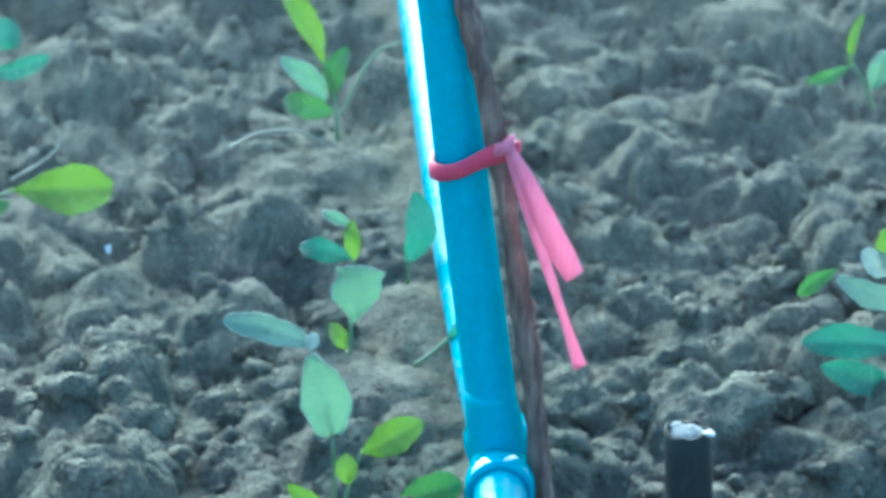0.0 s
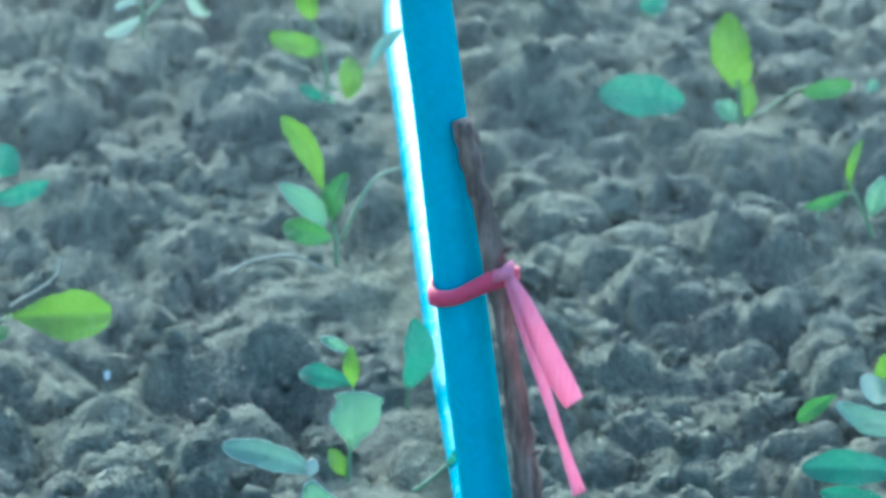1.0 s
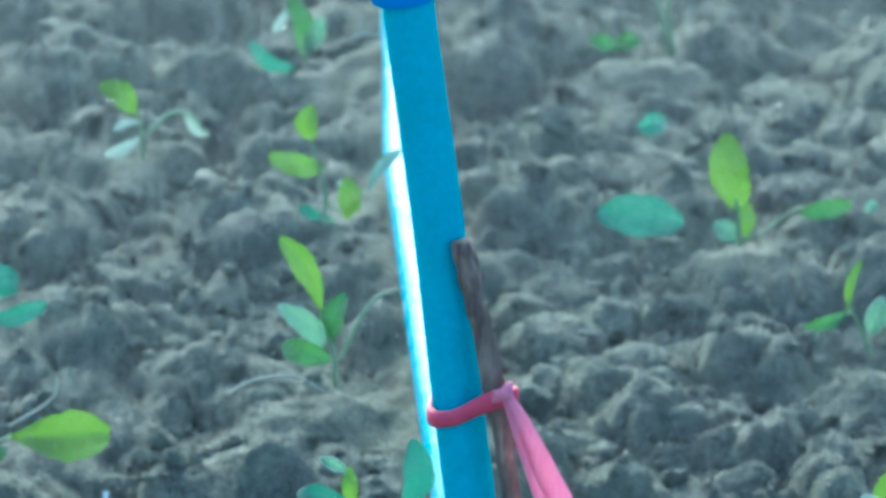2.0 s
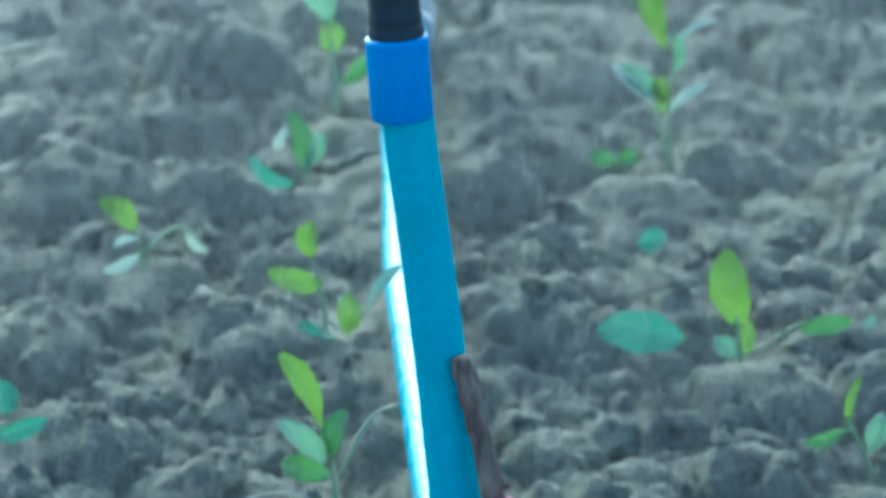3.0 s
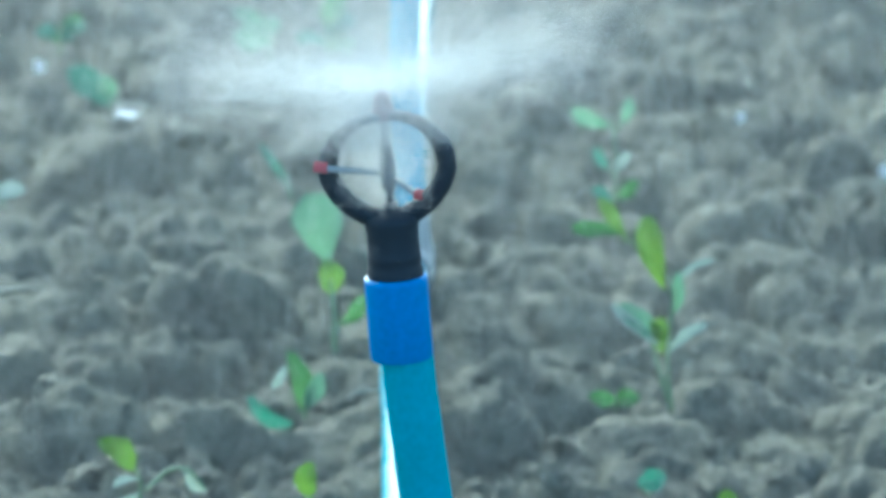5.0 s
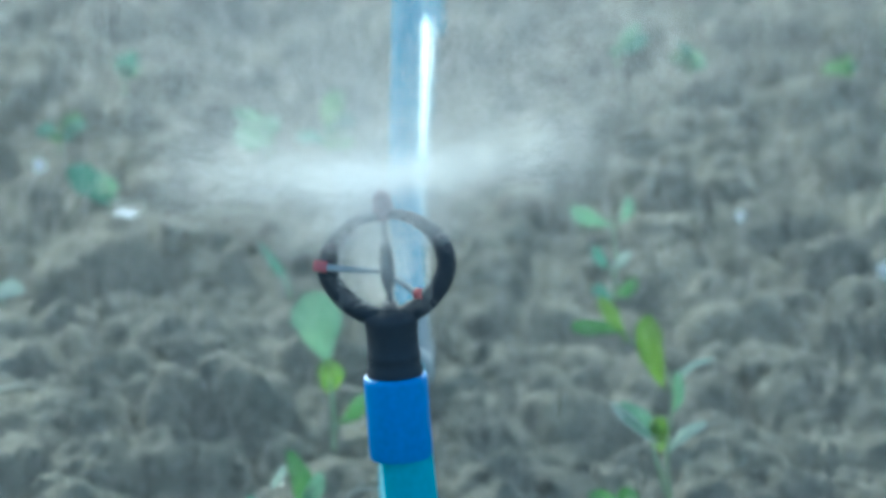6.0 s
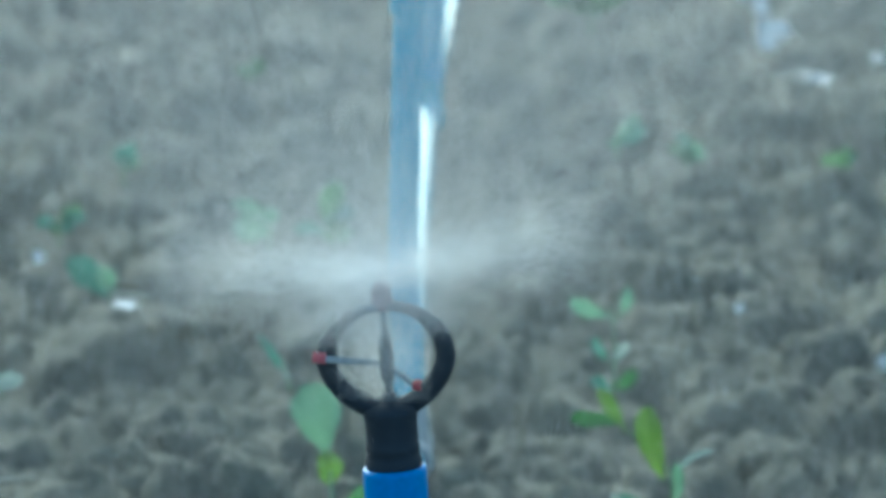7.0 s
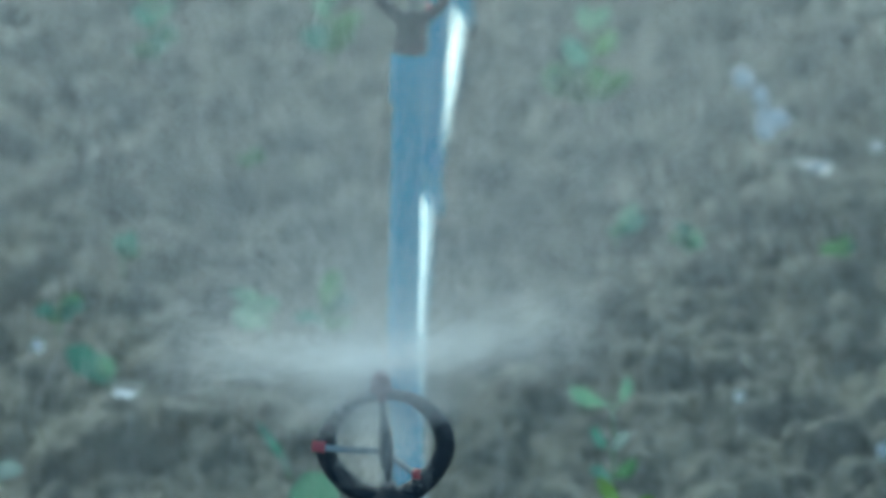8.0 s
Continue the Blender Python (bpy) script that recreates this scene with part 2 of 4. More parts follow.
def wave(x, y, size, salt):
    """Smooth noise from -1 to 1 with grains of that size."""
    u, v = x / size, y / size
    iu, iv = np.floor(u), np.floor(v)
    fu, fv = u - iu, v - iv
    fu, fv = fu * fu * (3 - 2 * fu), fv * fv * (3 - 2 * fv)
    a, b = chance(iu, iv, salt), chance(iu + 1, iv, salt)
    c, d = chance(iu, iv + 1, salt), chance(iu + 1, iv + 1, salt)
    return ((a + (b - a) * fu) * (1 - fv) + (c + (d - c) * fu) * fv) * 2 - 1


def domes(x, y, cell, small, large, salt):
    """Rounded lumps, one for each cell, of radius small to large."""
    best = np.zeros_like(x)
    iu, iv = np.floor(x / cell), np.floor(y / cell)
    for du in (-1, 0, 1):
        for dv in (-1, 0, 1):
            cu, cv = iu + du, iv + dv
            px, py = (cu + chance(cu, cv, salt)) * cell, (cv + chance(cu, cv, salt + 1)) * cell
            r = small + (large - small) * chance(cu, cv, salt + 2) ** 1.5
            squash = 0.75 + 0.5 * chance(cu, cv, salt + 3)
            d2 = ((x - px) * squash) ** 2 + ((y - py) / squash) ** 2
            h = r * (0.55 + 0.7 * chance(cu, cv, salt + 4)) * np.sqrt(np.clip(1 - d2 / (r * r), 0, 1))
            best = np.maximum(best, h)
    return best


def soil_height(x, y, fine=1.0):
    x, y = np.asarray(x, float), np.asarray(y, float)
    wx = x + 0.007 * wave(x, y, 0.03, 11) + 0.003 * wave(x, y, 0.011, 12)
    wy = y + 0.007 * wave(x, y, 0.03, 13) + 0.003 * wave(x, y, 0.011, 14)
    h = 0.012 * wave(x, y, 0.22, 1)
    h = h + 0.75 * domes(wx, wy, 0.085, 0.02, 0.055, 20)
    h = h + 0.68 * domes(wx, wy, 0.034, 0.009, 0.024, 30)
    h = h + fine * 0.42 * domes(wx, wy, 0.016, 0.004, 0.0115, 40)
    h = h + fine * 0.3 * domes(wx, wy, 0.0075, 0.002, 0.0052, 50)
    h = h + fine * (0.0014 * wave(wx, wy, 0.006, 61) + 0.0008 * wave(wx, wy, 0.0032, 62))
    h = h - 0.03
    # pressed down along the feed pipe and round each stem
    near = np.exp(-((x - np.interp(y, FEED_Y, FEED_X)) / 0.03) ** 2)
    h = h * (1 - 0.75 * near) - 0.006 * near
    for px, py in PLANTS:
        near = np.exp(-((x - px) ** 2 + (y - py) ** 2) / 0.028 ** 2)
        h = h * (1 - 0.8 * near) - 0.002 * near
    fade = np.clip((14 - y) / 4, 0, 1) * np.clip((y + 1.2) / 0.8, 0, 1) * np.clip((2.1 - np.abs(x)) / 0.7, 0, 1)
    return h * fade


def build_ground():
    inner = np.linspace(-1.15, 1.15, 380)
    middle = 1.15 * (1 + np.cumsum(np.linspace(0.012, 0.32, 62)))
    outer = middle[-1] * 1.4 ** np.arange(1, 22)
    u = np.concatenate([-outer[::-1], -middle[::-1], inner, middle, outer])
    fine = 0.88 / np.tan(np.linspace(0.452, 0.125, 700))
    back = fine[0] - np.cumsum(np.linspace(0.006, 0.09, 64))
    behind = back[-1] - 0.06 * 1.35 ** np.arange(1, 26)
    far = fine[-1] + np.cumsum(0.03 * 1.12 ** np.arange(1, 90))
    v = np.concatenate([behind[::-1], back[::-1], fine, far])
    wide = 0.098 * np.hypot(np.clip(v, 1.6, None), 0.88)
    x = u[None, :] * wide[:, None]
    y = np.repeat(v[:, None], len(u), 1)
    z = soil_height(x, y, np.repeat(np.clip((1.7 - np.abs(u)) / 0.5, 0, 1)[None, :], len(v), 0))
    co = np.stack([x, y, z], 2).reshape(-1, 3).astype(np.float32)
    rows, cols = x.shape
    i = (np.arange(rows - 1)[:, None] * cols + np.arange(cols - 1)[None, :]).ravel()
    quads = np.stack([i, i + 1, i + cols + 1, i + cols], 1).astype(np.int32)
    mesh = bpy.data.meshes.new("ground")
    mesh.vertices.add(len(co))
    mesh.vertices.foreach_set("co", co.ravel())
    mesh.loops.add(quads.size)
    mesh.loops.foreach_set("vertex_index", quads.ravel())
    mesh.polygons.add(len(quads))
    mesh.polygons.foreach_set("loop_start", np.arange(0, quads.size, 4, dtype=np.int32))
    mesh.update(calc_edges=True)
    mesh.polygons.foreach_set("use_smooth", np.ones(len(quads), bool))
    mesh.materials.append(SOIL)
    tagged(new("ground", mesh), "cloddy grey clay soil of a tilled field", "soil", kind="structure")


# ---- sprinkler ----


def sprinkler():
    """A riser on its tee, with coupling and spinning head. Local origin on the soil under the tee."""
    root = empty("sprinkler", (0.0249, 1.884, 0), "blue pipe riser with black ring sprinkler head on soil", "sprinkler", "sprinklers on the feed pipe")
    bm = bmesh.new()
    line = smooth_line([(0.0012, 0, 0.016), (-0.003, 0, 0.0455), (-0.012, 0, 0.1177), (-0.018, 0, 0.1693), (-0.0249, 0, 0.2358),
                        (-0.0294, 0, 0.2722), (-0.0345, 0, 0.311), (-0.0379, 0, 0.3366), (-0.0413, 0, 0.372)], 4)
    add_tube(bm, line, 0.0115, 32)
    part("riser_pipe", bm, PIPE, root)
    # tee
    bm = bmesh.new()
    add_lathe(bm, [(0.0122, -0.016), (0.0132, -0.013), (0.0136, 0.002), (0.0135, 0.008), (0.0132, 0.014), (0.0128, 0.022), (0.0118, 0.034), (0.0112, 0.04)],
              Matrix.Translation((0.0016, 0, 0.011)) @ pose(0, 0, 0, 0, -8, 0))
    part("tee_body", bm, TEE, root)
    for turn in (90, -90):
        bm = bmesh.new()
        add_lathe(bm, [(0.0138, 0.004), (0.0138, 0.018), (0.0157, 0.0205), (0.016, 0.023), (0.016, 0.031), (0.0152, 0.033), (0.0134, 0.0335), (0.0122, 0.0325)],
                  Matrix.Translation((0.0008, 0, 0.0115)) @ pose(0, 0, 0, turn, 0, 0))
        part("socket_collar", bm, TEE, root)
    # coupling
    lean = Matrix.Translation((-0.0413, 0, 0.348)) @ pose(0, 0, 0, 0, -4.1, 0)
    bm = bmesh.new()
    add_lathe(bm, [(0.0123, 0.0), (0.0134, 0.0003), (0.0138, 0.0012), (0.0137, 0.018), (0.0139, 0.034), (0.0136, 0.0362), (0.0128, 0.0368), (0.009, 0.0368)], lean, 40)
    part("coupling", bm, FITTING, root, "brighter blue pipe coupling")
    head = lean @ Matrix.Translation((0, 0, 0.0368))
    bm = bmesh.new()
    add_lathe(bm, [(0.0115, -0.003), (0.0122, 0), (0.0122, 0.003), (0.0116, 0.0042), (0.0115, 0.007), (0.0117, 0.0078), (0.0117, 0.0095), (0.0112, 0.0105),
                   (0.0112, 0.019), (0.0118, 0.0235), (0.0116, 0.0268), (0.006, 0.0285), (0.0035, 0.031), (0.0028, 0.0325), (0.001, 0.0325)], head, 32)
    part("head_body", bm, BLACK, root, "black threaded sprinkler body")
    # ring yoke: thick at the flanks, thin over the top
    bm = bmesh.new()
    loop, seg = [], 12
    for k in range(56):
        a = 2 * math.pi * k / 56
        bow = 1.2 if math.sin(a) < 0 else 1.0
        c = Vector((0.0256 * math.copysign(abs(math.cos(a)) ** bow, math.cos(a)), 0, 0.0478 + 0.0232 * math.copysign(abs(math.sin(a)) ** bow, math.sin(a))))
        out = Vector((math.cos(a), 0, math.sin(a)))
        thick = 0.0042 - 0.0021 * max(0, math.sin(a)) ** 2 + 0.0006 * max(0, -math.sin(a))
        deep = 0.0046
        loop.append([bm.verts.new(head @ (c + out * thick * math.cos(b) + Vector((0, deep * math.sin(b), 0)))) for b in [2 * math.pi * j / seg for j in range(seg)]])
    for k in range(56):
        p, q = loop[k], loop[(k + 1) % 56]
        for j in range(seg):
            bm.faces.new((p[j], p[(j + 1) % seg], q[(j + 1) % seg], q[j]))
    part("ring_yoke", bm, BLACK, root, "black plastic ring yoke")
    bm = bmesh.new()
    add_lathe(bm, [(0.0013, 0.0315), (0.0013, 0.0365), (0.0027, 0.0395), (0.0033, 0.043), (0.0033, 0.05), (0.0027, 0.0555), (0.0013, 0.06), (0.0012, 0.0705)], head, 16)
    part("rotor_hub", bm, HUB, root, "grey rotor hub")
    # two curved blades with red tips
    for way in (((0.003, -0.002, 0.043), (0.008, -0.006, 0.04), (0.0105, -0.009, 0.0385), (0.0125, -0.012, 0.038), (0.014, -0.0145, 0.0385)),
                ((-0.003, 0.002, 0.046), (-0.013, -0.007, 0.049), (-0.022, -0.012, 0.0515), (-0.027, -0.0135, 0.053), (-0.0305, -0.0145, 0.054))):
        pts = smooth_line([head @ Vector(p) for p in way], 5)
        bm = bmesh.new()
        add_strip(bm, pts[:14], [0.0026] * 14, (0, 0.5, 1), 0.0014)
        blade = part("rotor_blade", bm, PALE_OR_GLINT, root, "pale rotor blade")
        bm = bmesh.new()
        add_strip(bm, pts[13:], [0.0045] * len(pts[13:]), (0, 0.5, 1), 0.0016)
        part("blade_tip", bm, RED, blade, "red rotor blade tip")
    bm = bmesh.new()
    add_lathe(bm, [(0.0024, 0.0685), (0.0046, 0.0695), (0.005, 0.072), (0.0042, 0.076), (0.0034, 0.0795), (0.002, 0.081), (0.0005, 0.0812)], head, 20)
    part("pivot_cap", bm, MAROON, root, "dull maroon pivot cap")
    return root


def feed_pipe():
    root = empty("feed_pipe", (0.025, 1.884, 0), "glossy wet blue plastic feed pipe along the soil", "water pipe")
    line = smooth_line([(x - 0.025, y - 1.884, 0.0115) for x, y in FEED], 8)
    cuts = [0, *(min(range(len(line)), key=lambda k: abs(line[k].y - cut)) for cut in (0.0, 1.46, 2.92)), len(line) - 1]
    lengths = ((WET_SHEEN, ""), (WET_SHEEN, ""), (DRY, "wet far pipe length"), (DRY, "wet far pipe length"))
    for a, b, (mat, label) in zip(cuts, cuts[1:], lengths):
        bm = bmesh.new()
        add_tube(bm, line[a:b + 1], 0.0122, 32, False)
        part("pipe_length", bm, mat, root, label)
    return root


def wooden_stake():
    root = empty("wooden_stake", (0.0449, 1.872, 0), "thin weathered brown wooden stick beside the riser", "stake")
    pts = [(0.0025, 0, -0.03), (0, 0, 0.0074), (-0.0057, -0.001, 0.0662), (-0.0131, -0.002, 0.1214), (-0.0209, -0.003, 0.1752), (-0.029, -0.003, 0.211), (-0.0357, -0.003, 0.2434)]
    bm = bmesh.new()
    add_tube(bm, smooth_line(pts, 8), lambda s: 0.0056 - 0.0011 * s + 0.0006 * math.sin(21 * s), 14, True, 0.45)
    part("stick", bm, WOOD, root)
    for x, y, z, a in ((-0.0305, -0.002, 0.222, 40), (-0.0265, -0.003, 0.2, 20), (-0.0195, -0.004, 0.183, 10), (-0.0165, -0.003, 0.15, -30), (-0.0075, -0.003, 0.083, 25)):
        bm = bmesh.new()
        tip = Vector((0.0075 * math.cos(radians(a)), -0.002, 0.0075 * math.sin(radians(a)) + 0.002))
        add_tube(bm, [Vector((x, y, z)), Vector((x, y, z)) + tip * 0.6, Vector((x, y, z)) + tip], lambda s: 0.0014 - 0.0008 * s, 7)
        part("twig_stub", bm, WOOD, root)
    return root


def ribbon_tie():
    root = empty("ribbon_tie", (0.0271, 1.863, 0.1747), "bright pink plastic ribbon tied round riser and stick", "ribbon")
    o = Vector((0.0271, 1.863, 0.1747))
    front = [(-0.0052, 1.884, 0.1585), (-0.0045, 1.876, 0.159), (-0.001, 1.8705, 0.1595), (0.006, 1.8685, 0.161), (0.0135, 1.8675, 0.165), (0.02, 1.8655, 0.169), (0.0265, 1.862, 0.173)]
    rear = [(0.0265, 1.862, 0.173), (0.0325, 1.866, 0.172), (0.0325, 1.878, 0.168), (0.022, 1.893, 0.164), (0.008, 1.899, 0.16), (-0.0035, 1.894, 0.1585), (-0.0052, 1.884, 0.1585)]
    for name, pts in (("band", front), ("back_band", rear)):
        line = smooth_line([Vector(p) - o for p in pts], 5)
        bm = bmesh.new()
        add_strip(bm, line, [0.0094 - 0.0016 * math.sin(3.1 * i / len(line)) for i in range(len(line))], (0.1, -0.25, 1), 0.0011)
        part(name, bm, SHADED_WRAP, root, "wrapped band of the pink ribbon, its shade coloured in")
    bm = bmesh.new()
    for k in range(3):
        a = k * 1.1
        add_tube(bm, smooth_line([(-0.004, 0.001, -0.004 + 0.002 * k), (0, -0.0035 - 0.0006 * k, 0.001), (0.004, 0.0005, 0.005 - 0.003 * k)], 5), lambda s: 0.0012 + 0.0016 * math.sin(math.pi * s), 9)
    part("knot", bm, RIBBON, root)
    for name, pts, widths in (
            ("wide_tail", [(0.0005, -0.003, 0.004), (0.009, -0.006, -0.012), (0.017, -0.007, -0.03), (0.0255, -0.006, -0.048), (0.0315, -0.003, -0.0605)], (0.003, 0.0075, 0.0105, 0.0115, 0.0095)),
            ("narrow_tail", [(0.0015, -0.0035, 0), (0.01, -0.0075, -0.025), (0.0185, -0.0085, -0.052), (0.0265, -0.0065, -0.078), (0.0345, -0.003, -0.1045)], (0.004, 0.0058, 0.0048, 0.0038, 0.0064))):
        line = smooth_line(pts, 7)
        ws = [float(np.interp(i / (len(line) - 1), np.linspace(0, 1, 5), widths)) for i in range(len(line))]
        bm = bmesh.new()
        add_strip(bm, line, ws, (1, 0.35, 0.3), 0.0008)
        part(name, bm, RIBBON, root)
    return root


# ---- plants ----


# outline of a blade: how blunt, where it is widest, how far its tip curls away, how wide it ends
OUTLINES = {"round": (0.6, 1.9, 0.1, 0.3), "flat": (1.0, 2.0, 0.3, 0.96), "low": (0.62, 0.85, 0.0, 0.25), "strap": (0.42, 1.0, 0.1, 0.1), "oval": (0.58, 1.0, 0.15, 0.1)}


def add_leaf(bm, start, end, width, rng, bend, outline=""):
    """An oval leaf blade with a creased midrib, side veins, uneven rim and an arched length."""
    start, end = Vector(start), Vector(end)
    way = end - start
    length = way.length
    way.normalize()
    face = Vector((rng.uniform(-0.5, 0.5), -1, rng.uniform(0.0, 0.7)))
    face = (face - way * face.dot(way)).normalized()
    side = way.cross(face)
    rows, n, half = [], 16, 4
    fold, blunt, peak = rng.uniform(0.12, 0.42), rng.uniform(0.46, 0.68), rng.uniform(1.05, 1.5)
    curl, sway, phase, tip = rng.uniform(-0.25, 0.45), rng.uniform(-0.1, 0.1), rng.uniform(0, 9), 0.0
    if outline:
        blunt, peak, curl, tip = OUTLINES[outline]
        sway, bend = 0.3 * sway, 0.6 * bend
    for i in range(n + 1):
        s = i / n
        w = width / 2 * max(math.sin(math.pi * (0.02 + 0.965 * s) ** peak) ** blunt, tip * s)
        mid = start + way * (length * s) + side * (sway * length * math.sin(math.pi * s))
        mid += face * (bend * length * (math.sin(math.pi * s) - 0.35 * s) - curl * length * max(0, s - 0.55) ** 2)
        row = []
        for k in range(-half, half + 1):
            q = k / half
            rim = 1 + 0.05 * math.sin(15 * s + phase + 3 * (k > 0)) * abs(q) + 0.035 * math.sin(37 * s + 2 * phase + k) * abs(q)
            vein = 0.035 * width * math.cos(2 * math.pi * (5 * s - 1.1 * abs(q))) * min(1, 2 * abs(q))
            ripple = 0.08 * width * math.sin(8 * s + phase + 2 * (k > 0)) * q * q
            row.append(bm.verts.new(mid + side * (w * q * rim) + face * (fold * w * abs(q) ** 0.8 + vein + ripple)))
        rows.append(row)
    for a, b in zip(rows, rows[1:]):
        for k in range(2 * half):
            bm.faces.new((a[k], a[k + 1], b[k + 1], b[k]))


def add_lit_margin(leaf):
    """A slightly thickened and toothed edge round the blade, as part of its mesh; its pale colour paints in the rim
    light.
    """
    bm = bmesh.new()
    bm.from_mesh(leaf.data)
    edges = [e for e in bm.edges if e.is_boundary]
    ends = {}
    for e in edges:
        for v in e.verts:
            ends.setdefault(v, []).append(e.other_vert(v))
    start = at = edges[0].verts[0]
    ring, last = [], None
    while True:
        ring.append(at.co.copy())
        ways = [v for v in ends[at] if v is not last]
        last, at = at, ways[0]
        if at is start or len(ring) > 200:
            break
    flat = len(bm.faces)
    add_tube(bm, ring + [ring[0]], lambda t: 0.00032 + 0.00014 * math.sin(90 * t), 6, False)
    bm.faces.ensure_lookup_table()
    for f in bm.faces[flat:]:
        f.material_index, f.smooth = 1, True
    bm.to_mesh(leaf.data)
    bm.free()
    leaf.data.materials.append(RIM_LIGHT)


def seedling(label, x, y, stems, leaves, seed, kind="seedling"):
    """stems: lists of (x, z) in mm with a thickness first; leaves: start x, z, end x, z, width in mm, the blade's colour,
    and where known its outline and how far it leans back."""
    rng = random.Random(seed)
    root = empty(kind, (x, y, 0), label, "seedling", "seedlings in the soil")
    first_stem = None
    for thick, *pts in stems:
        bm = bmesh.new()
        jig = rng.uniform(-0.004, 0.004)
        line = [(p / 1000, jig * i, q / 1000) for i, (p, q) in enumerate(pts)]
        add_tube(bm, smooth_line(line, 5), lambda s: thick / 2000 * (1.15 - 0.45 * s), 8)
        stalk = part("stem", bm, STALK, root)
        first_stem = first_stem or stalk
    for x0, z0, x1, z1, width, tone, *more in leaves:
        bm = bmesh.new()
        run = math.hypot(x1 - x0, z1 - z0) / 1000
        lean = more[1] / 1000 if len(more) > 1 else rng.uniform(-0.35, 0.35) * run
        add_leaf(bm, (x0 / 1000, rng.uniform(-0.003, 0.003), z0 / 1000), (x1 / 1000, lean, z1 / 1000), width / 1000, rng, rng.uniform(0.06, 0.2), *more[:1])
        rim = [v.co.copy() for v in bm.verts]
        leaf = part("leaf", bm, LEAF[tone], first_stem or root)
        if y < 2.4 and tone in "msp":
            add_lit_margin(leaf)
        if y < 3.2 and rng.random() < 0.6:
            bm = bmesh.new()
            drop = bmesh.ops.create_icosphere(bm, subdivisions=2, radius=rng.uniform(0.0007, 0.0013))["verts"]
            bmesh.ops.translate(bm, verts=drop, vec=rng.choice(rim) + Vector((0, -0.0004, 0.0003)))
            part("dew_drop", bm, DEW, first_stem or root, "clear water drop")
    return root


def dry_root(x, y, pts, thick):
    root = empty("dry_root", (x, y, 0), "pale dry root fibre lying on the soil", "plant debris")
    bm = bmesh.new()
    add_tube(bm, smooth_line([(p / 1000, 0.002 * i, q / 1000) for i, (p, q) in enumerate(pts)], 6), lambda s: thick / 2000 * (1.1 - 0.5 * s), 7)
    part("fibre", bm, STRAW, root)


def scrap(x, y, z, wide, high, seed, mat=None):
    rng = random.Random(seed)
    root = empty("plastic_scrap", (x, y, z), "small crumpled white plastic scrap on the soil", "litter")
    bm = bmesh.new()
    n = 7
    grid = []
    for j in range(n + 1):
        v = 2 * j / n - 1
        row = []
        for i in range(n + 1):
            u = 2 * i / n - 1
            du, dv = u * math.sqrt(1 - v * v / 2) + rng.uniform(-0.3, 0.3), v * math.sqrt(1 - u * u / 2) + rng.uniform(-0.3, 0.3)
            row.append(bm.verts.new((du * wide / 2, (0.5 * dv + rng.uniform(-0.2, 0.2)) * wide, (dv + 1) * high / 2)))
        grid.append(row)
    for j in range(n):
        for i in range(n):
            bm.faces.new((grid[j][i], grid[j][i + 1], grid[j + 1][i + 1], grid[j + 1][i]))
    part("film", bm, WHITE, root)


def pipe_stub():
    root = empty("pipe_stub", (0.111, 1.832, 0), "short broken black pipe stub standing in the soil", "pipe")
    bm = bmesh.new()
    seg, rings = 28, []
    rng = random.Random(4)
    for r, zs in ((0.0105, (-0.03, 0.02, 0.04, 0.052)), (0.0082, (0.052, 0.03, -0.03))):
        for z in zs:
            top = z > 0.05
            rings.append([bm.verts.new((r * math.cos(2 * math.pi * k / seg) - 0.05 * z, r * math.sin(2 * math.pi * k / seg), z + (0.0022 * noise.noise(Vector((k * 0.45, z * 9, 0.3))) if top else 0))) for k in range(seg)])
    for a, b in zip(rings, rings[1:]):
        for k in range(seg):
            bm.faces.new((a[k], a[(k + 1) % seg], b[(k + 1) % seg], b[k]))
    part("tube", bm, GREY, root)
    bm = bmesh.new()
    add_lathe(bm, [(0.0084, 0.04), (0.0083, 0.0495), (0.007, 0.0515), (0.0045, 0.0525), (0.002, 0.0535), (0.0004, 0.053)], Matrix.Translation((-0.0026, 0, 0)), 24)
    for v in bm.verts:
        if v.co.z > 0.047:
            v.co.z += 0.0018 * noise.noise(v.co * 420)
    part("dirt_plug", bm, CRUST, root, "pale dried crust in the mouth")
    for x, y, w in ((-0.0045, 0.004, 0.007), (-0.001, 0.001, 0.006), (0.0092, -0.0045, 0.0055)):
        bm = bmesh.new()
        bmesh.ops.create_icosphere(bm, subdivisions=2, radius=w / 2)
        for v in bm.verts:
            v.co *= 1 + 0.5 * noise.noise(v.co * 500 + Vector((x, y, 0)) * 900)
            v.co.z *= 0.42
            v.co += Vector((x - 0.0026, y, 0.0522))
        part("chip", bm, WHITE if x > 0.005 else CRUST, root, "pale broken edge chip")


# ---- the feed line ----
first = sprinkler()
for x, y, upright, bow in ((-0.022, 3.343, 6.63, 0.0062), (-0.0125, 4.802, 10.2, 0), (0.0315, 6.261, 8.0, 0)):
    further = copy_thing(first, pose(x, y, 0, 0, upright, 0))
    for piece in further.children:
        if piece.name.startswith(("riser_pipe", "coupling")):
            piece.data = piece.data.copy()
            piece.data.materials[0] = DEEP
        # white glint on this wet blue tee is put into a pale base colour
        if bow and piece.name.startswith(("tee_body", "socket_collar")):
            piece.data = piece.data.copy()
            piece.data.materials[0] = PALE_OR_GLINT
        if piece.name.startswith("riser_pipe"):
            for v in piece.data.vertices:
                v.co.x -= bow * math.sin(math.pi * min(1, max(0, v.co.z / 0.37)))
feed_pipe()
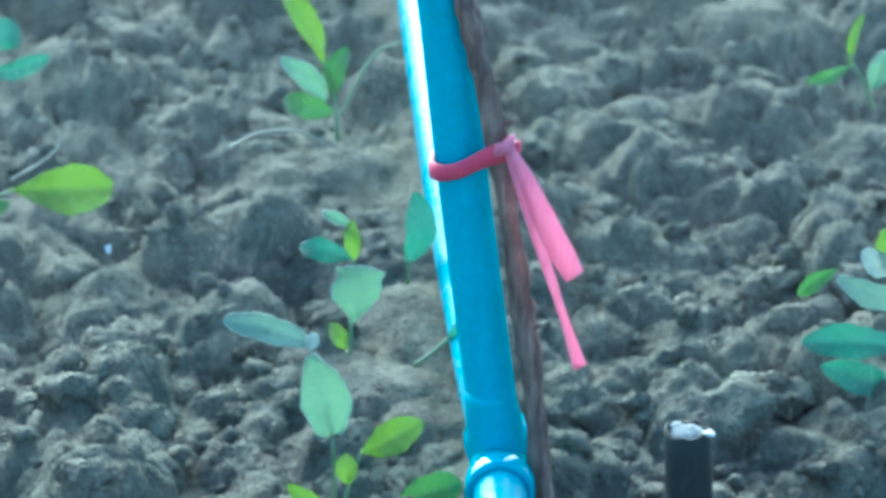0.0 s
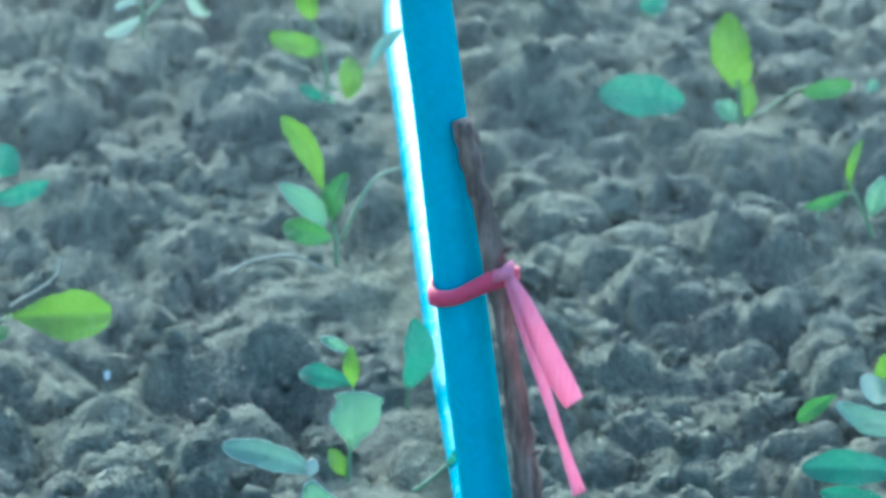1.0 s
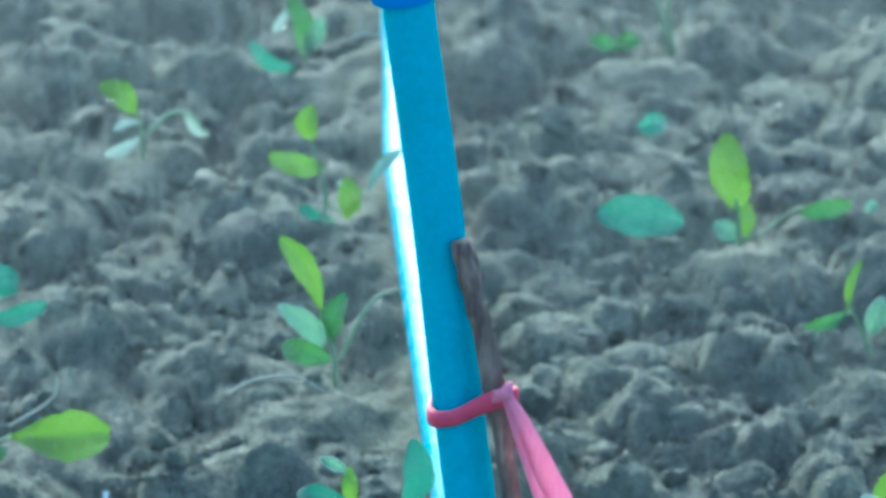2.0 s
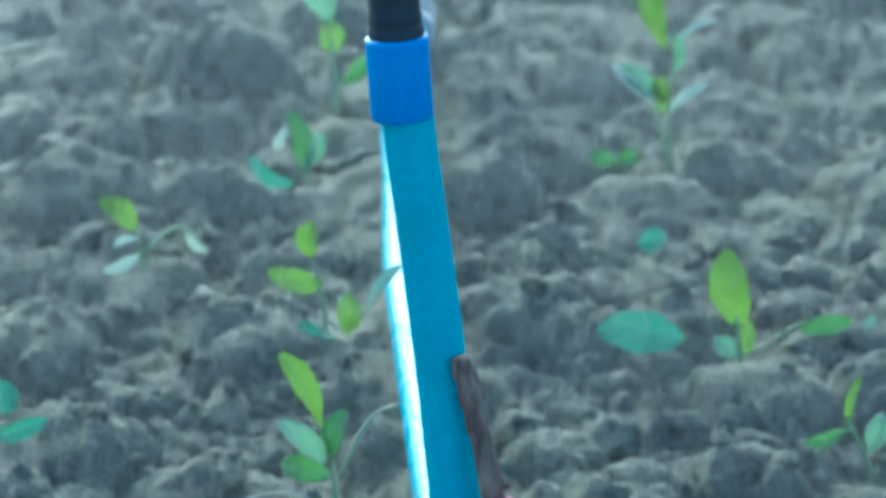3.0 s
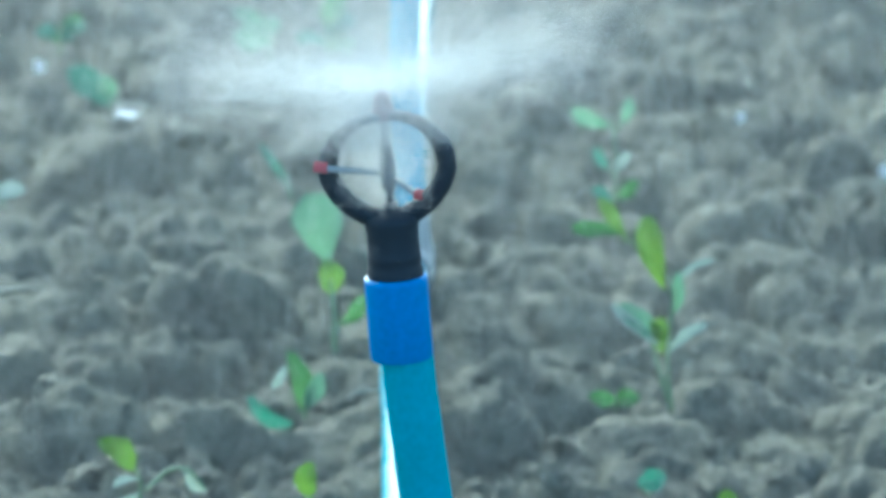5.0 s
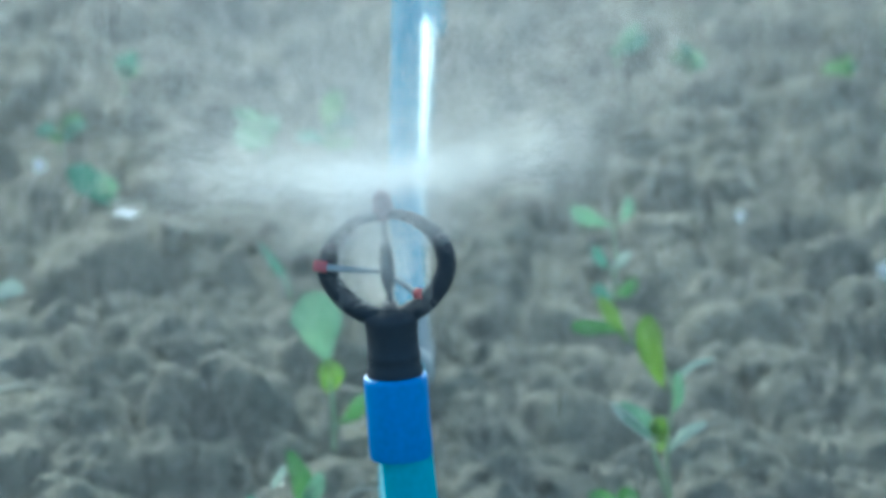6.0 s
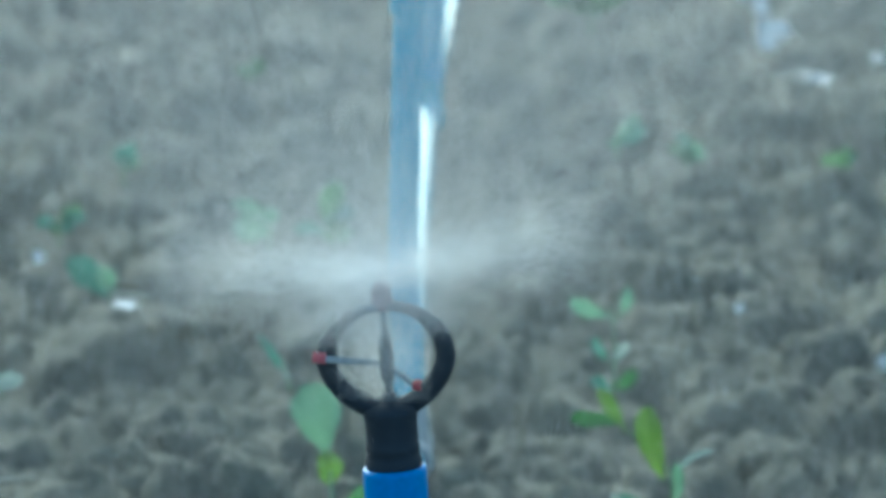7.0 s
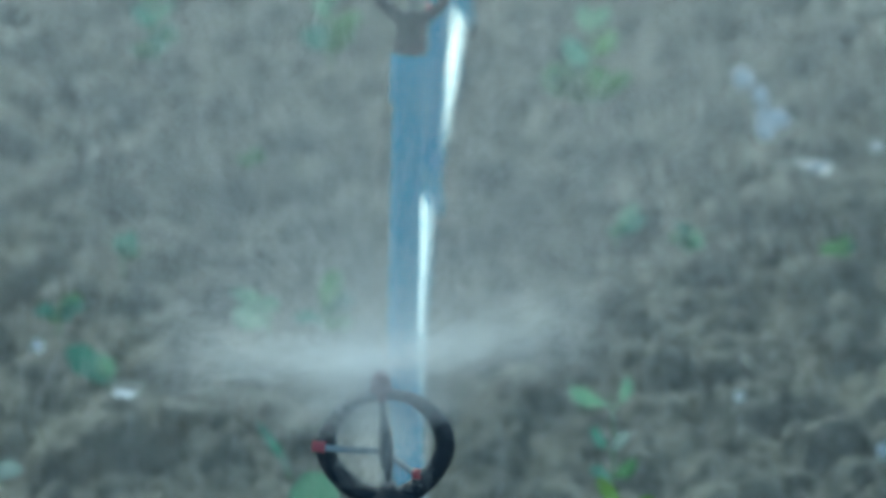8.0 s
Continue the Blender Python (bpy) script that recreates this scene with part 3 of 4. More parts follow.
wooden_stake()
ribbon_tie()
pipe_stub()

# ---- seedlings and litter ----
PLANTS.append((-0.049, 1.857))
seedling("seedling with dusty pale and bright green leaves in clay soil", -0.049, 1.857,
         [(2.06, (-0, 0), (-0.3, 21.2), (-0.6, 39.5)), (1.54, (-0.6, 38.1), (-6, 57.6), (-10.8, 81.9)), (1.8, (3.4, 1.4), (7.8, 15.6), (13.1, 30.2))],
         [(-0.1, 38.6, -10.4, 79.5, 22.5, "m", "low"),
          (-10.8, 80.3, -8.2, 87.9, 6.7, "p"),
          (-11.1, 82.5, -48.6, 93, 12, "s", "strap", 4),
          (13.1, 29.7, 39.1, 48.4, 15.9, "y"),
          (5.3, 13.3, 5.4, 28.3, 10.8, "y"),
          (-1.8, 4.3, -21.4, 13.3, 10.8, "y"),
          (27.8, 4.3, 57.3, 12.2, 17, "g")], 1)
PLANTS.append((-0.046, 2.035))
seedling("young seedling with soft green oval leaves in clay soil", -0.046, 2.035,
         [(2.49, (0, 0), (1.3, 21.1)), (1.66, (1.9, 27), (2.6, 47.9), (3.2, 56.8))],
         [(1.3, 17, 6, 50, 25.5, "m", "flat"),
          (-1.6, 3, -9, 15.7, 8.9, "y"),
          (3.2, 51.5, 1.7, 73, 8.3, "y"),
          (2.3, 50.3, -24.3, 55, 11.6, "t"),
          (1.6, 68, -12, 76.3, 6.1, "m")], 2)
PLANTS.append((-0.018, 2.129))
seedling("single blue-green leaf on a bent stalk beside the riser", -0.018, 2.129,
         [(2.02, (0, 0), (0.6, 14))],
         [(0, 10.9, 4.7, 48.8, 16.1, "t")], 3)
PLANTS.append((-0.244, 2.227))
seedling("broad bright green leaf lying over clay soil", -0.244, 2.227,
         [(2.39, (0, 0), (6.3, 8), (17, 14.5))],
         [(13.9, 12.9, 70, 20.2, 26.9, "y", "round"),
          (5.9, -3.2, 12.8, 6.4, 7.5, "g")], 4)
PLANTS.append((-0.216, 2.269))
dry_root(-0.216, 2.269, [(-16.4, 2), (-0.9, 10.8), (9, 19.2), (9.9, 28)], 2.13)
PLANTS.append((-0.258, 2.425))
seedling("blue-green leaf pair close to the soil", -0.258, 2.425,
         [(2.58, (-0, 0), (3.7, 13.7))],
         [(0.7, 22.2, 15, 35.8, 19.3, "t"),
          (-1.4, 6.9, 35.1, 20.5, 11.6, "t")], 5)
PLANTS.append((-0.058, 2.335))
seedling("upright seedling with green and yellow-green leaves", -0.058, 2.335,
         [(2.81, (-0, 0), (-1.4, 22.6), (-6.5, 42.4)), (2.18, (2.3, 14.3), (13.7, 39.1), (22.4, 50.3), (34.2, 54.3))],
         [(-7.4, 45.7, -29.2, 87.6, 13.7, "y"),
          (-5.7, 24.3, -30.3, 50.6, 13.1, "m"),
          (-2, 23.3, 5.1, 52.9, 14.3, "g"),
          (-2.7, 16, -30.6, 20.9, 14.3, "g")], 6)
PLANTS.append((0.242, 2.383))
seedling("thin seedling with narrow curled yellow-green leaves", 0.242, 2.383,
         [(2.86, (0, -0), (-6.9, 16.9), (-15.3, 34.7)), (1.91, (-11.3, 26), (-24.5, 23.6), (-33, 11.2))],
         [(-14.2, 28, -7.5, 56.1, 5.7, "y"),
          (-14.5, 26.6, -38.9, 19.2, 8.3, "g"),
          (-2, 11.8, 4.2, 37, 12.1, "m")], 7)
PLANTS.append((0.225, 2.021))
seedling("low seedling with pale and dark blue-green leaves", 0.225, 2.021,
         [(2.2, (0, 0), (-3.8, 26.9))],
         [(-34.7, 48.3, -1.3, 31.4, 16, "s"),
          (-34.3, 51.2, -53, 38.2, 8.8, "g"),
          (-0.5, 12, -50.2, 19.5, 17.1, "t"),
          (-2.1, -15.1, -41.5, 6, 16, "t"),
          (-13, 53.6, -5.7, 75.6, 12.7, "y"),
          (-7.5, 50.6, -22.1, 63, 11.6, "p")], 8)
PLANTS.append((-0.173, 2.168))
scrap(-0.173, 2.168, 0.0010, 0.0029, 0.0038, 9)
PLANTS.append((-0.091, 2.316))
dry_root(-0.091, 2.316, [(-26.7, 2.3), (-11.1, 9.9), (10.6, 11.3), (27.5, 2)], 2.48)
PLANTS.append((-0.190, 2.746))
seedling("seedling with a round yellow-green leaf and drooping stalk", -0.190, 2.746,
         [(2.52, (0, 0), (-1, 24.5), (-4.4, 32.8)), (3.24, (3.2, 17), (18.6, 30.9), (31.1, 30.2), (40.6, 17.8))],
         [(-3.7, 30.2, -26.3, 50.1, 16.6, "y"),
          (-1, 24.5, -18.3, 20, 5.4, "p"),
          (-1.9, 14, -24.4, 3.4, 8.7, "p"),
          (27.5, 30.2, 42, 13.2, 7.9, "p")], 10)
PLANTS.append((-0.071, 2.625))
seedling("seedling with small yellow-green leaves beside the riser", -0.071, 2.625,
         [(2.77, (0, -0), (0.2, 18.9), (-5.2, 38.9)), (2.08, (0.1, 11.7), (9.7, 6.2), (25.4, 18.9)), (1.73, (-5.2, 37.1), (-7.8, 53.3))],
         [(-7.9, 50.8, -7.7, 73.1, 15.2, "y"),
          (-0.4, 31.6, -33.4, 44.3, 14.5, "y"),
          (13.8, 0.7, 14, 26.2, 15.9, "y"),
          (26.4, 18.2, 47.2, 47.2, 8, "s"),
          (2.1, -2.9, -15.1, 8.8, 9.7, "t"),
          (6.2, -4.7, -2.4, 4.4, 7.6, "m")], 11)
PLANTS.append((-0.062, 2.682))
scrap(-0.062, 2.682, 0.0010, 0.0042, 0.0056, 12)
PLANTS.append((0.180, 2.575))
seedling("seedling with one upright broad leaf and spread side leaves", 0.180, 2.575,
         [(3.4, (0, 0), (-1, 13.6), (-3.3, 29.7)), (2.04, (-0.1, 2.9), (14.1, 9.3), (30.8, 20.8), (39.2, 23.7))],
         [(-1.2, 23.7, -10.2, 68.5, 25.2, "y", "oval", 5),
          (-0, 1.1, 2.8, 26.2, 11.6, "y"),
          (-34, 15, -86, 18, 26, "t", "oval", 8),
          (35.9, 20.8, 68, 23.7, 12, "g", "oval", 6),
          (74.9, 21.5, 82.2, 27.2, 8.2, "m"),
          (1.3, 2.9, -15.9, 12.9, 12.9, "m")], 13)
PLANTS.append((0.136, 2.788))
seedling("small blue-green leaf lying on clay soil", 0.136, 2.788,
         [(2.19, (0, 0), (-6.7, 6.1))],
         [(-8.9, 6.9, 10, 12.2, 15.3, "t")], 14)
PLANTS.append((0.159, 2.979))
seedling("tall seedling with white-edged leaves and yellow-green top", 0.159, 2.979,
         [(3.49, (0, 0), (-8.1, 27.1), (-14.6, 49.2)), (3.11, (-0, 1.6), (-3.7, 41.1), (-0.4, 81.2), (-4.5, 101.1)), (1.94, (-5.2, 101.1), (-20, 113.8), (-33.5, 121.8))],
         [(-5.2, 86, -18.5, 137, 20, "y", "round", 4),
          (-8.4, 47.2, -41.9, 73.2, 7.8, "p"),
          (-3.7, 40, 22.7, 63.2, 8.4, "p"),
          (-6.4, 40, -8.5, 68, 15, "y", "round", -4),
          (-6, 52, -36, 73, 15, "m", "oval", 12),
          (-1.2, 86, 27.7, 107.1, 5.4, "p"),
          (-30.8, 119.4, -50.3, 149.5, 11, "y", "round", 6),
          (-34.8, 127.3, -69.3, 128.9, 11.6, "g"),
          (-0.2, 69.2, 2.5, 101.1, 9.3, "m")], 15)
PLANTS.append((0.121, 2.982))
seedling("low clump of green leaves on clay soil", 0.121, 2.982,
         [(2.33, (0, 0), (-0.1, 8.1))],
         [(0.7, 6.1, -18.8, 11.3, 11.7, "g"),
          (-0.8, 4.9, 15.4, 11.3, 13.2, "g")], 16)
PLANTS.append((-0.092, 2.961))
seedling("young seedling with soft green oval leaves in clay soil", -0.092, 2.961,
         [(3.09, (0, 0), (-0.7, 14.1))],
         [(-0.7, 4, -10.4, 45.3, 14.7, "g"),
          (1.2, 6.8, 11.1, 34.1, 13.1, "m"),
          (-13.1, 38.9, -22.2, 22.9, 7, "p"),
          (-8.5, -3.6, -37.3, 16.5, 11.6, "t")], 17)
PLANTS.append((-0.076, 3.132))
seedling("seedling with one large rounded pale green leaf on a thin stalk", -0.076, 3.132,
         [(4.47, (0, -0), (0.2, 27.4), (-2.1, 54.7)), (2.03, (0.9, 14.8), (7.5, 25.3), (19.7, 40))],
         [(-4, 62, -16, 116, 36, "m", "round", 4),
          (-1.2, 38, -5, 68, 20, "y", "round", -5),
          (4.2, 21.1, 23, 43.4, 13, "g")], 18)
PLANTS.append((-0.052, 3.004))
dry_root(-0.052, 3.004, [(-12, 2), (-2.2, 7.3), (14.2, 4.9)], 3.52)
PLANTS.append((-0.320, 3.288))
dry_root(-0.320, 3.288, [(-15.2, 2), (-0.2, 4.6), (15.6, 6.4)], 5.11)
PLANTS.append((-0.353, 3.565))
seedling("pale leaf lying on the soil", -0.353, 3.565,
         [(2.3, (0, 0), (-4.5, 5.7))],
         [(-11.3, 5.7, 15, 15.1, 15.6, "p")], 19)
PLANTS.append((-0.275, 3.910))
dry_root(-0.275, 3.910, [(-15.9, 2), (-0.7, 8.2), (16.8, 7.1)], 7.01)
PLANTS.append((-0.173, 3.947))
dry_root(-0.173, 3.947, [(-27.3, 3), (-2, 6.1), (29.3, 2)], 8.09)
PLANTS.append((0.280, 3.966))
dry_root(0.280, 3.966, [(-5.6, 17.6), (-0.5, 11.4), (5.8, 2)], 4.57)
PLANTS.append((0.370, 3.661))
scrap(0.370, 3.661, 0.0010, 0.0094, 0.0122, 20)
PLANTS.append((0.264, 3.876))
scrap(0.264, 3.876, 0.0010, 0.0070, 0.0070, 21)
PLANTS.append((-0.369, 4.079))
scrap(-0.369, 4.079, 0.0010, 0.0115, 0.0104, 22)
PLANTS.append((0.139, 3.56))
seedling("tall thin seedling with pale green leaves at its top", 0.139, 3.56,
         [(3.4, (0, 0), (4, 30), (0.5, 76)), (2.2, (3, 25), (-6, 38)), (2.2, (1, 60), (9, 74))],
         [(0.5, 68, -33, 84, 15, "m", "round"),
          (8, 70, 15, 92, 11, "m"),
          (2, 32, 14, 47, 9, "p"),
          (-4, 34, -14, 50, 9, "t"),
          (3, 8, 22, 22, 12, "g"),
          (0, 6, -16, 16, 11, "t")], 23)
PLANTS.append((-0.121, 3.588))
seedling("blue-green seedling leaning over clay soil", -0.121, 3.588,
         [(3.23, (0, 0), (-5.3, 24.7))],
         [(-2.7, 12.8, -27.3, 46, 6.9, "t"),
          (-0.9, 5.7, -9.9, 29.4, 5.5, "p")], 24)
PLANTS.append((-0.292, 3.924))
seedling("blue-green seedling on clay soil", -0.292, 3.924,
         [(3.02, (0, 0), (-2.3, 12.9))],
         [(4.1, 4.1, -38.6, 35, 28.1, "t"),
          (0.2, 10.3, -7, 33.4, 18.1, "m")], 25)
PLANTS.append((-0.277, 3.919))
dry_root(-0.277, 3.919, [(-14.1, 8.2), (-1.7, 3), (15.9, 2)], 6.03)
PLANTS.append((-0.370, 5.857))
seedling("far seedling with spread green leaves in clay soil", -0.370, 5.857,
         [(4.6, (0, 0), (-3, 45), (2, 92))],
         [(0, 52, -26, 80, 22, "t"),
          (0, 60, 24, 86, 20, "m"),
          (1, 80, -4, 110, 22, "m"),
          (0.3, 32.4, 35, 38.5, 15, "g"),
          (0.2, 26.6, -6.5, 39.5, 15.9, "t"),
          (0.1, 14, -33.5, 25.9, 17.7, "t"),
          (0.1, 16.1, 25.5, 53.6, 23.7, "t"),
          (0.2, 19.8, -27.4, 25.5, 18.7, "g")], 26)
PLANTS.append((-0.140, 5.847))
seedling("far seedling with spread green leaves in clay soil", -0.140, 5.847,
         [(4.6, (-0, 0), (2, 45), (-1, 84))],
         [(0, 60, -22, 88, 20, "m"),
          (0, 74, 12, 104, 22, "m"),
          (0.1, 41, -26.5, 57.7, 14.5, "t"),
          (0.1, 22.3, 30.4, 45.6, 34.7, "g"),
          (0.1, 29.3, -38.2, 47.4, 23.7, "t"),
          (0.1, 18.5, 0.4, 38.4, 19, "g"),
          (0.1, 40.1, 40.3, 71.7, 27.3, "g")], 27)
PLANTS.append((0.185, 5.410))
seedling("far seedling with spread green leaves in clay soil", 0.185, 5.410,
         [(4.6, (-0, 0), (-3, 60), (2, 125))],
         [(0, 70, -32, 102, 26, "t"),
          (0, 82, 28, 114, 24, "g"),
          (1, 108, -14, 142, 24, "m"),
          (1, 112, 22, 140, 20, "m"),
          (-0.1, 27.2, -26, 41.6, 22.6, "t"),
          (-0.1, 24, -40.6, 59.5, 33.9, "g"),
          (-0.1, 22.2, 48.5, 56.6, 22, "g"),
          (-0.1, 23.1, 11.4, 65.5, 36.6, "g"),
          (-0.1, 21.5, 10, 30.7, 21.3, "t"),
          (-0.2, 35.6, -59.9, 53.4, 40.6, "g"),
          (-0.2, 32, -49.3, 57.7, 25.3, "t")], 28)
PLANTS.append((0.256, 4.515))
seedling("far seedling with spread green leaves in clay soil", 0.256, 4.515,
         [(3.45, (0, 0), (-1.9, 29.8))],
         [(-0.2, 19.9, -11, 25.7, 19, "m"),
          (-0.2, 18.5, -21.7, 24.7, 12.7, "g"),
          (-0.1, 13, -0.4, 19.8, 16.8, "t"),
          (-0.2, 20.2, 12.1, 27.2, 22.5, "m"),
          (-0.2, 14.4, -7.3, 22.5, 14.6, "g"),
          (-0.2, 21.9, -14.6, 40.2, 11.8, "t")], 29)
PLANTS.append((0.184, 4.591))
seedling("far seedling with spread green leaves in clay soil", 0.184, 4.591,
         [(3.51, (0, 0), (0.1, 21.4))],
         [(-0.1, 15.7, 29, 36.7, 14.2, "t"),
          (-0.1, 14.6, -8.7, 20.4, 9.9, "m"),
          (-0.1, 20.4, 24.6, 44.8, 12.1, "m")], 30)
PLANTS.append((-0.314, 4.441))
seedling("far seedling with spread green leaves in clay soil", -0.314, 4.441,
         [(3.4, (0, 0), (-3.5, 24.2))],
         [(0.3, 21.1, -5, 42.8, 14.3, "t"),
          (0.3, 20.7, 10.1, 32.8, 20.1, "g"),
          (0.2, 17.5, -0.3, 38.1, 10.7, "t"),
          (0.3, 19.1, 8.9, 47.1, 18.1, "t")], 31)
PLANTS.append((-0.357, 4.167))
seedling("far seedling with spread green leaves in clay soil", -0.357, 4.167,
         [(3.19, (0, 0), (1.9, 24.5))],
         [(0.3, 16.4, -21.7, 22.3, 13.9, "t"),
          (0.3, 15, 12.2, 19.7, 13.1, "t"),
          (0.4, 21.6, 25.2, 29.1, 14, "t"),
          (0.2, 12.2, -12.3, 23.7, 11, "g"),
          (0.4, 21.7, 20.5, 33.3, 16.1, "g")], 32)
PLANTS.append((-0.107, 4.141))
seedling("far seedling with spread green leaves in clay soil", -0.107, 4.141,
         [(3.18, (0, -0), (-0.8, 30.8))],
         [(0.2, 30.7, 14.1, 64.6, 22.7, "g"),
          (0.1, 15.7, -28.5, 20.8, 13.2, "t"),
          (0.1, 22.7, 23.5, 42.5, 13.2, "t"),
          (0.1, 12, 26.9, 21.2, 23.6, "g"),
          (0.1, 22.6, 27.4, 36.9, 17.7, "t")], 33)
PLANTS.append((-0.159, 4.141))
seedling("far seedling with spread green leaves in clay soil", -0.159, 4.141,
         [(3.18, (0, -0), (4.2, 25.9))],
         [(0.2, 24.5, -34.5, 46.1, 17.6, "m"),
          (0.1, 16.1, -14.1, 35.5, 10.9, "m"),
          (0.1, 14.5, -33.8, 24.4, 22, "m"),
          (0.2, 22.9, 4.4, 41.3, 15.3, "m")], 34)
PLANTS.append((-0.212, 5.069))
seedling("far seedling with spread green leaves in clay soil", -0.212, 5.069,
         [(3.86, (0, 0), (-1.8, 19.6))],
         [(0.1, 8.2, 8.7, 24.7, 10.7, "g"),
          (0.1, 11.6, 15.6, 16.6, 11.3, "g"),
          (0, 7, -16.7, 15.2, 12.1, "g")], 36)
PLANTS.append((0.416, 4.470))
seedling("far seedling with spread green leaves in clay soil", 0.416, 4.470,
         [(3.42, (0, 0), (-1.5, 20.9))],
         [(-0.3, 18.5, -32.5, 22.3, 17.6, "g"),
          (-0.4, 20.4, 2.6, 28.2, 9.2, "t"),
          (-0.4, 20.7, -7.2, 36.4, 10.9, "g")], 37)
PLANTS.append((0.387, 5.664))
scrap(0.387, 5.664, 0.0010, 0.029, 0.024, 38)
PLANTS.append((0.401, 5.54))
scrap(0.401, 5.54, 0.0010, 0.02, 0.02, 52)
PLANTS.append((0.389, 5.28))
scrap(0.389, 5.28, 0.0010, 0.022, 0.016, 53)
PLANTS.append((0.404, 5.355))
scrap(0.404, 5.355, 0.0010, 0.044, 0.022, 39)
PLANTS.append((0.404, 5.054))
dry_root(0.404, 5.054, [(-25.7, 4.6), (-0.1, 7.2), (25.7, 2)], 10.26)
PLANTS.append((0.510, 5.193))
scrap(0.510, 5.193, 0.0010, 0.0145, 0.0092, 40)
PLANTS.append((0.425, 5.06))
scrap(0.425, 5.06, 0.0010, 0.042, 0.008, 54)
PLANTS.append((-0.276, 3.88))
scrap(-0.276, 3.88, 0.004, 0.02, 0.0045, 55)
PLANTS.append((-0.014, 2.021))
seedling("bent blue-green stalk beside the riser", -0.014, 2.021,
         [(2.48, (0, 1.2), (9.1, 8.4), (18.4, 18))],
         [(16.5, 15.6, 27.5, 26.9, 8.3, "t")], 41)

build_ground()


def clod_shape(detail, seed):
    """A crumbly lump of about unit radius."""
    bm = bmesh.new()
    bmesh.ops.create_icosphere(bm, subdivisions=detail, radius=1.0)
    off = Vector((seed * 7.3, seed * 3.1, 0))
    for v in bm.verts:
        p = v.co.copy()
        d = 0.5 * noise.noise(p * 1.1 + off) + 0.5 * abs(noise.noise(p * 2.2 + off)) + 0.3 * noise.noise(p * 4.5 + off)
        if detail > 2:
            d += 0.11 * noise.noise(p * 9 + off) + 0.08 * abs(noise.noise(p * 17 + off))
        v.co = p * (1 + d)
        v.co.z *= 0.66
    return bm


def clod_place(rng, size, reach=0.108):
    """A free spot on the soil, clear of the feed pipe and of the stems."""
    while True:
        y = 0.88 / math.tan(rng.uniform(0.15, 0.46))
        x = rng.uniform(-1, 1) * reach * math.hypot(y, 0.88)
        if abs(x - float(np.interp(y, FEED_Y, FEED_X))) > 0.025 + 1.1 * size and all(math.hypot(x - a, (y - b) * 0.6) > 0.014 + size for a, b in PLANTS):
            return x, y


def loose_clods():
    kinds = []
    for k in range(9):
        bm = clod_shape(3, k)
        mesh = bpy.data.meshes.new("soil_clod")
        bm.to_mesh(mesh)
        bm.free()
        mesh.materials.append(CLOD)
        mesh.polygons.foreach_set("use_smooth", [True] * len(mesh.polygons))
        kinds.append(mesh)
    rng = random.Random(12)
    for k in range(280):
        size = rng.choice((0.005, 0.006, 0.007, 0.008, 0.01, 0.012, 0.015))
        x, y = clod_place(rng, size)
        ob = new("soil_clod", rng.choice(kinds))
        z = float(soil_height(np.array([x]), np.array([y]))[0]) - size * 0.1
        ob.matrix_world = Matrix.LocRotScale((x, y, z), Euler((rng.uniform(-0.6, 0.6), rng.uniform(-0.6, 0.6), rng.uniform(0, 6.3))), (size * rng.uniform(0.85, 1.2), size * rng.uniform(0.8, 1.2), size))
        tagged(ob, "crumbly grey clay clod lying on the soil", "clod", "loose clods")


def soil_crumbs():
    """Uncountable small crumbs between the clods."""
    rng = random.Random(31)
    shapes = []
    for k in range(8):
        bm = clod_shape(2, 20 + k)
        bm.verts.ensure_lookup_table()
        shapes.append((np.array([v.co[:] for v in bm.verts]), np.array([[v.index for v in f.verts] for f in bm.faces])))
        bm.free()
    verts, faces, first = [], [], 0
    places = []
    for k in range(800):
        size = rng.choice((0.0025, 0.003, 0.0035, 0.004, 0.005, 0.006, 0.007))
        places.append((*clod_place(rng, size), size))
    xs, ys = np.array([p[0] for p in places]), np.array([p[1] for p in places])
    for (x, y, size), z in zip(places, soil_height(xs, ys)):
        co, tri = rng.choice(shapes)
        m = Matrix.LocRotScale((x, y, z + 0.2 * size), Euler((rng.uniform(-1, 1), rng.uniform(-1, 1), rng.uniform(0, 6.3))), (size, size * rng.uniform(0.7, 1.2), size))
        m = np.array(m)
        verts.append(co @ m[:3, :3].T + m[:3, 3])
        faces.append(tri + first)
        first += len(co)
    mesh = bpy.data.meshes.new("soil_crumbs")
    mesh.from_pydata(np.concatenate(verts).tolist(), [], np.concatenate(faces).tolist())
    mesh.polygons.foreach_set("use_smooth", [True] * len(mesh.polygons))
    mesh.materials.append(SOIL)
    tagged(new("soil_crumbs", mesh), "loose grey clay crumbs strewn over the soil", "soil crumbs", kind="stuff")


loose_clods()
soil_crumbs()

# ---- water ----


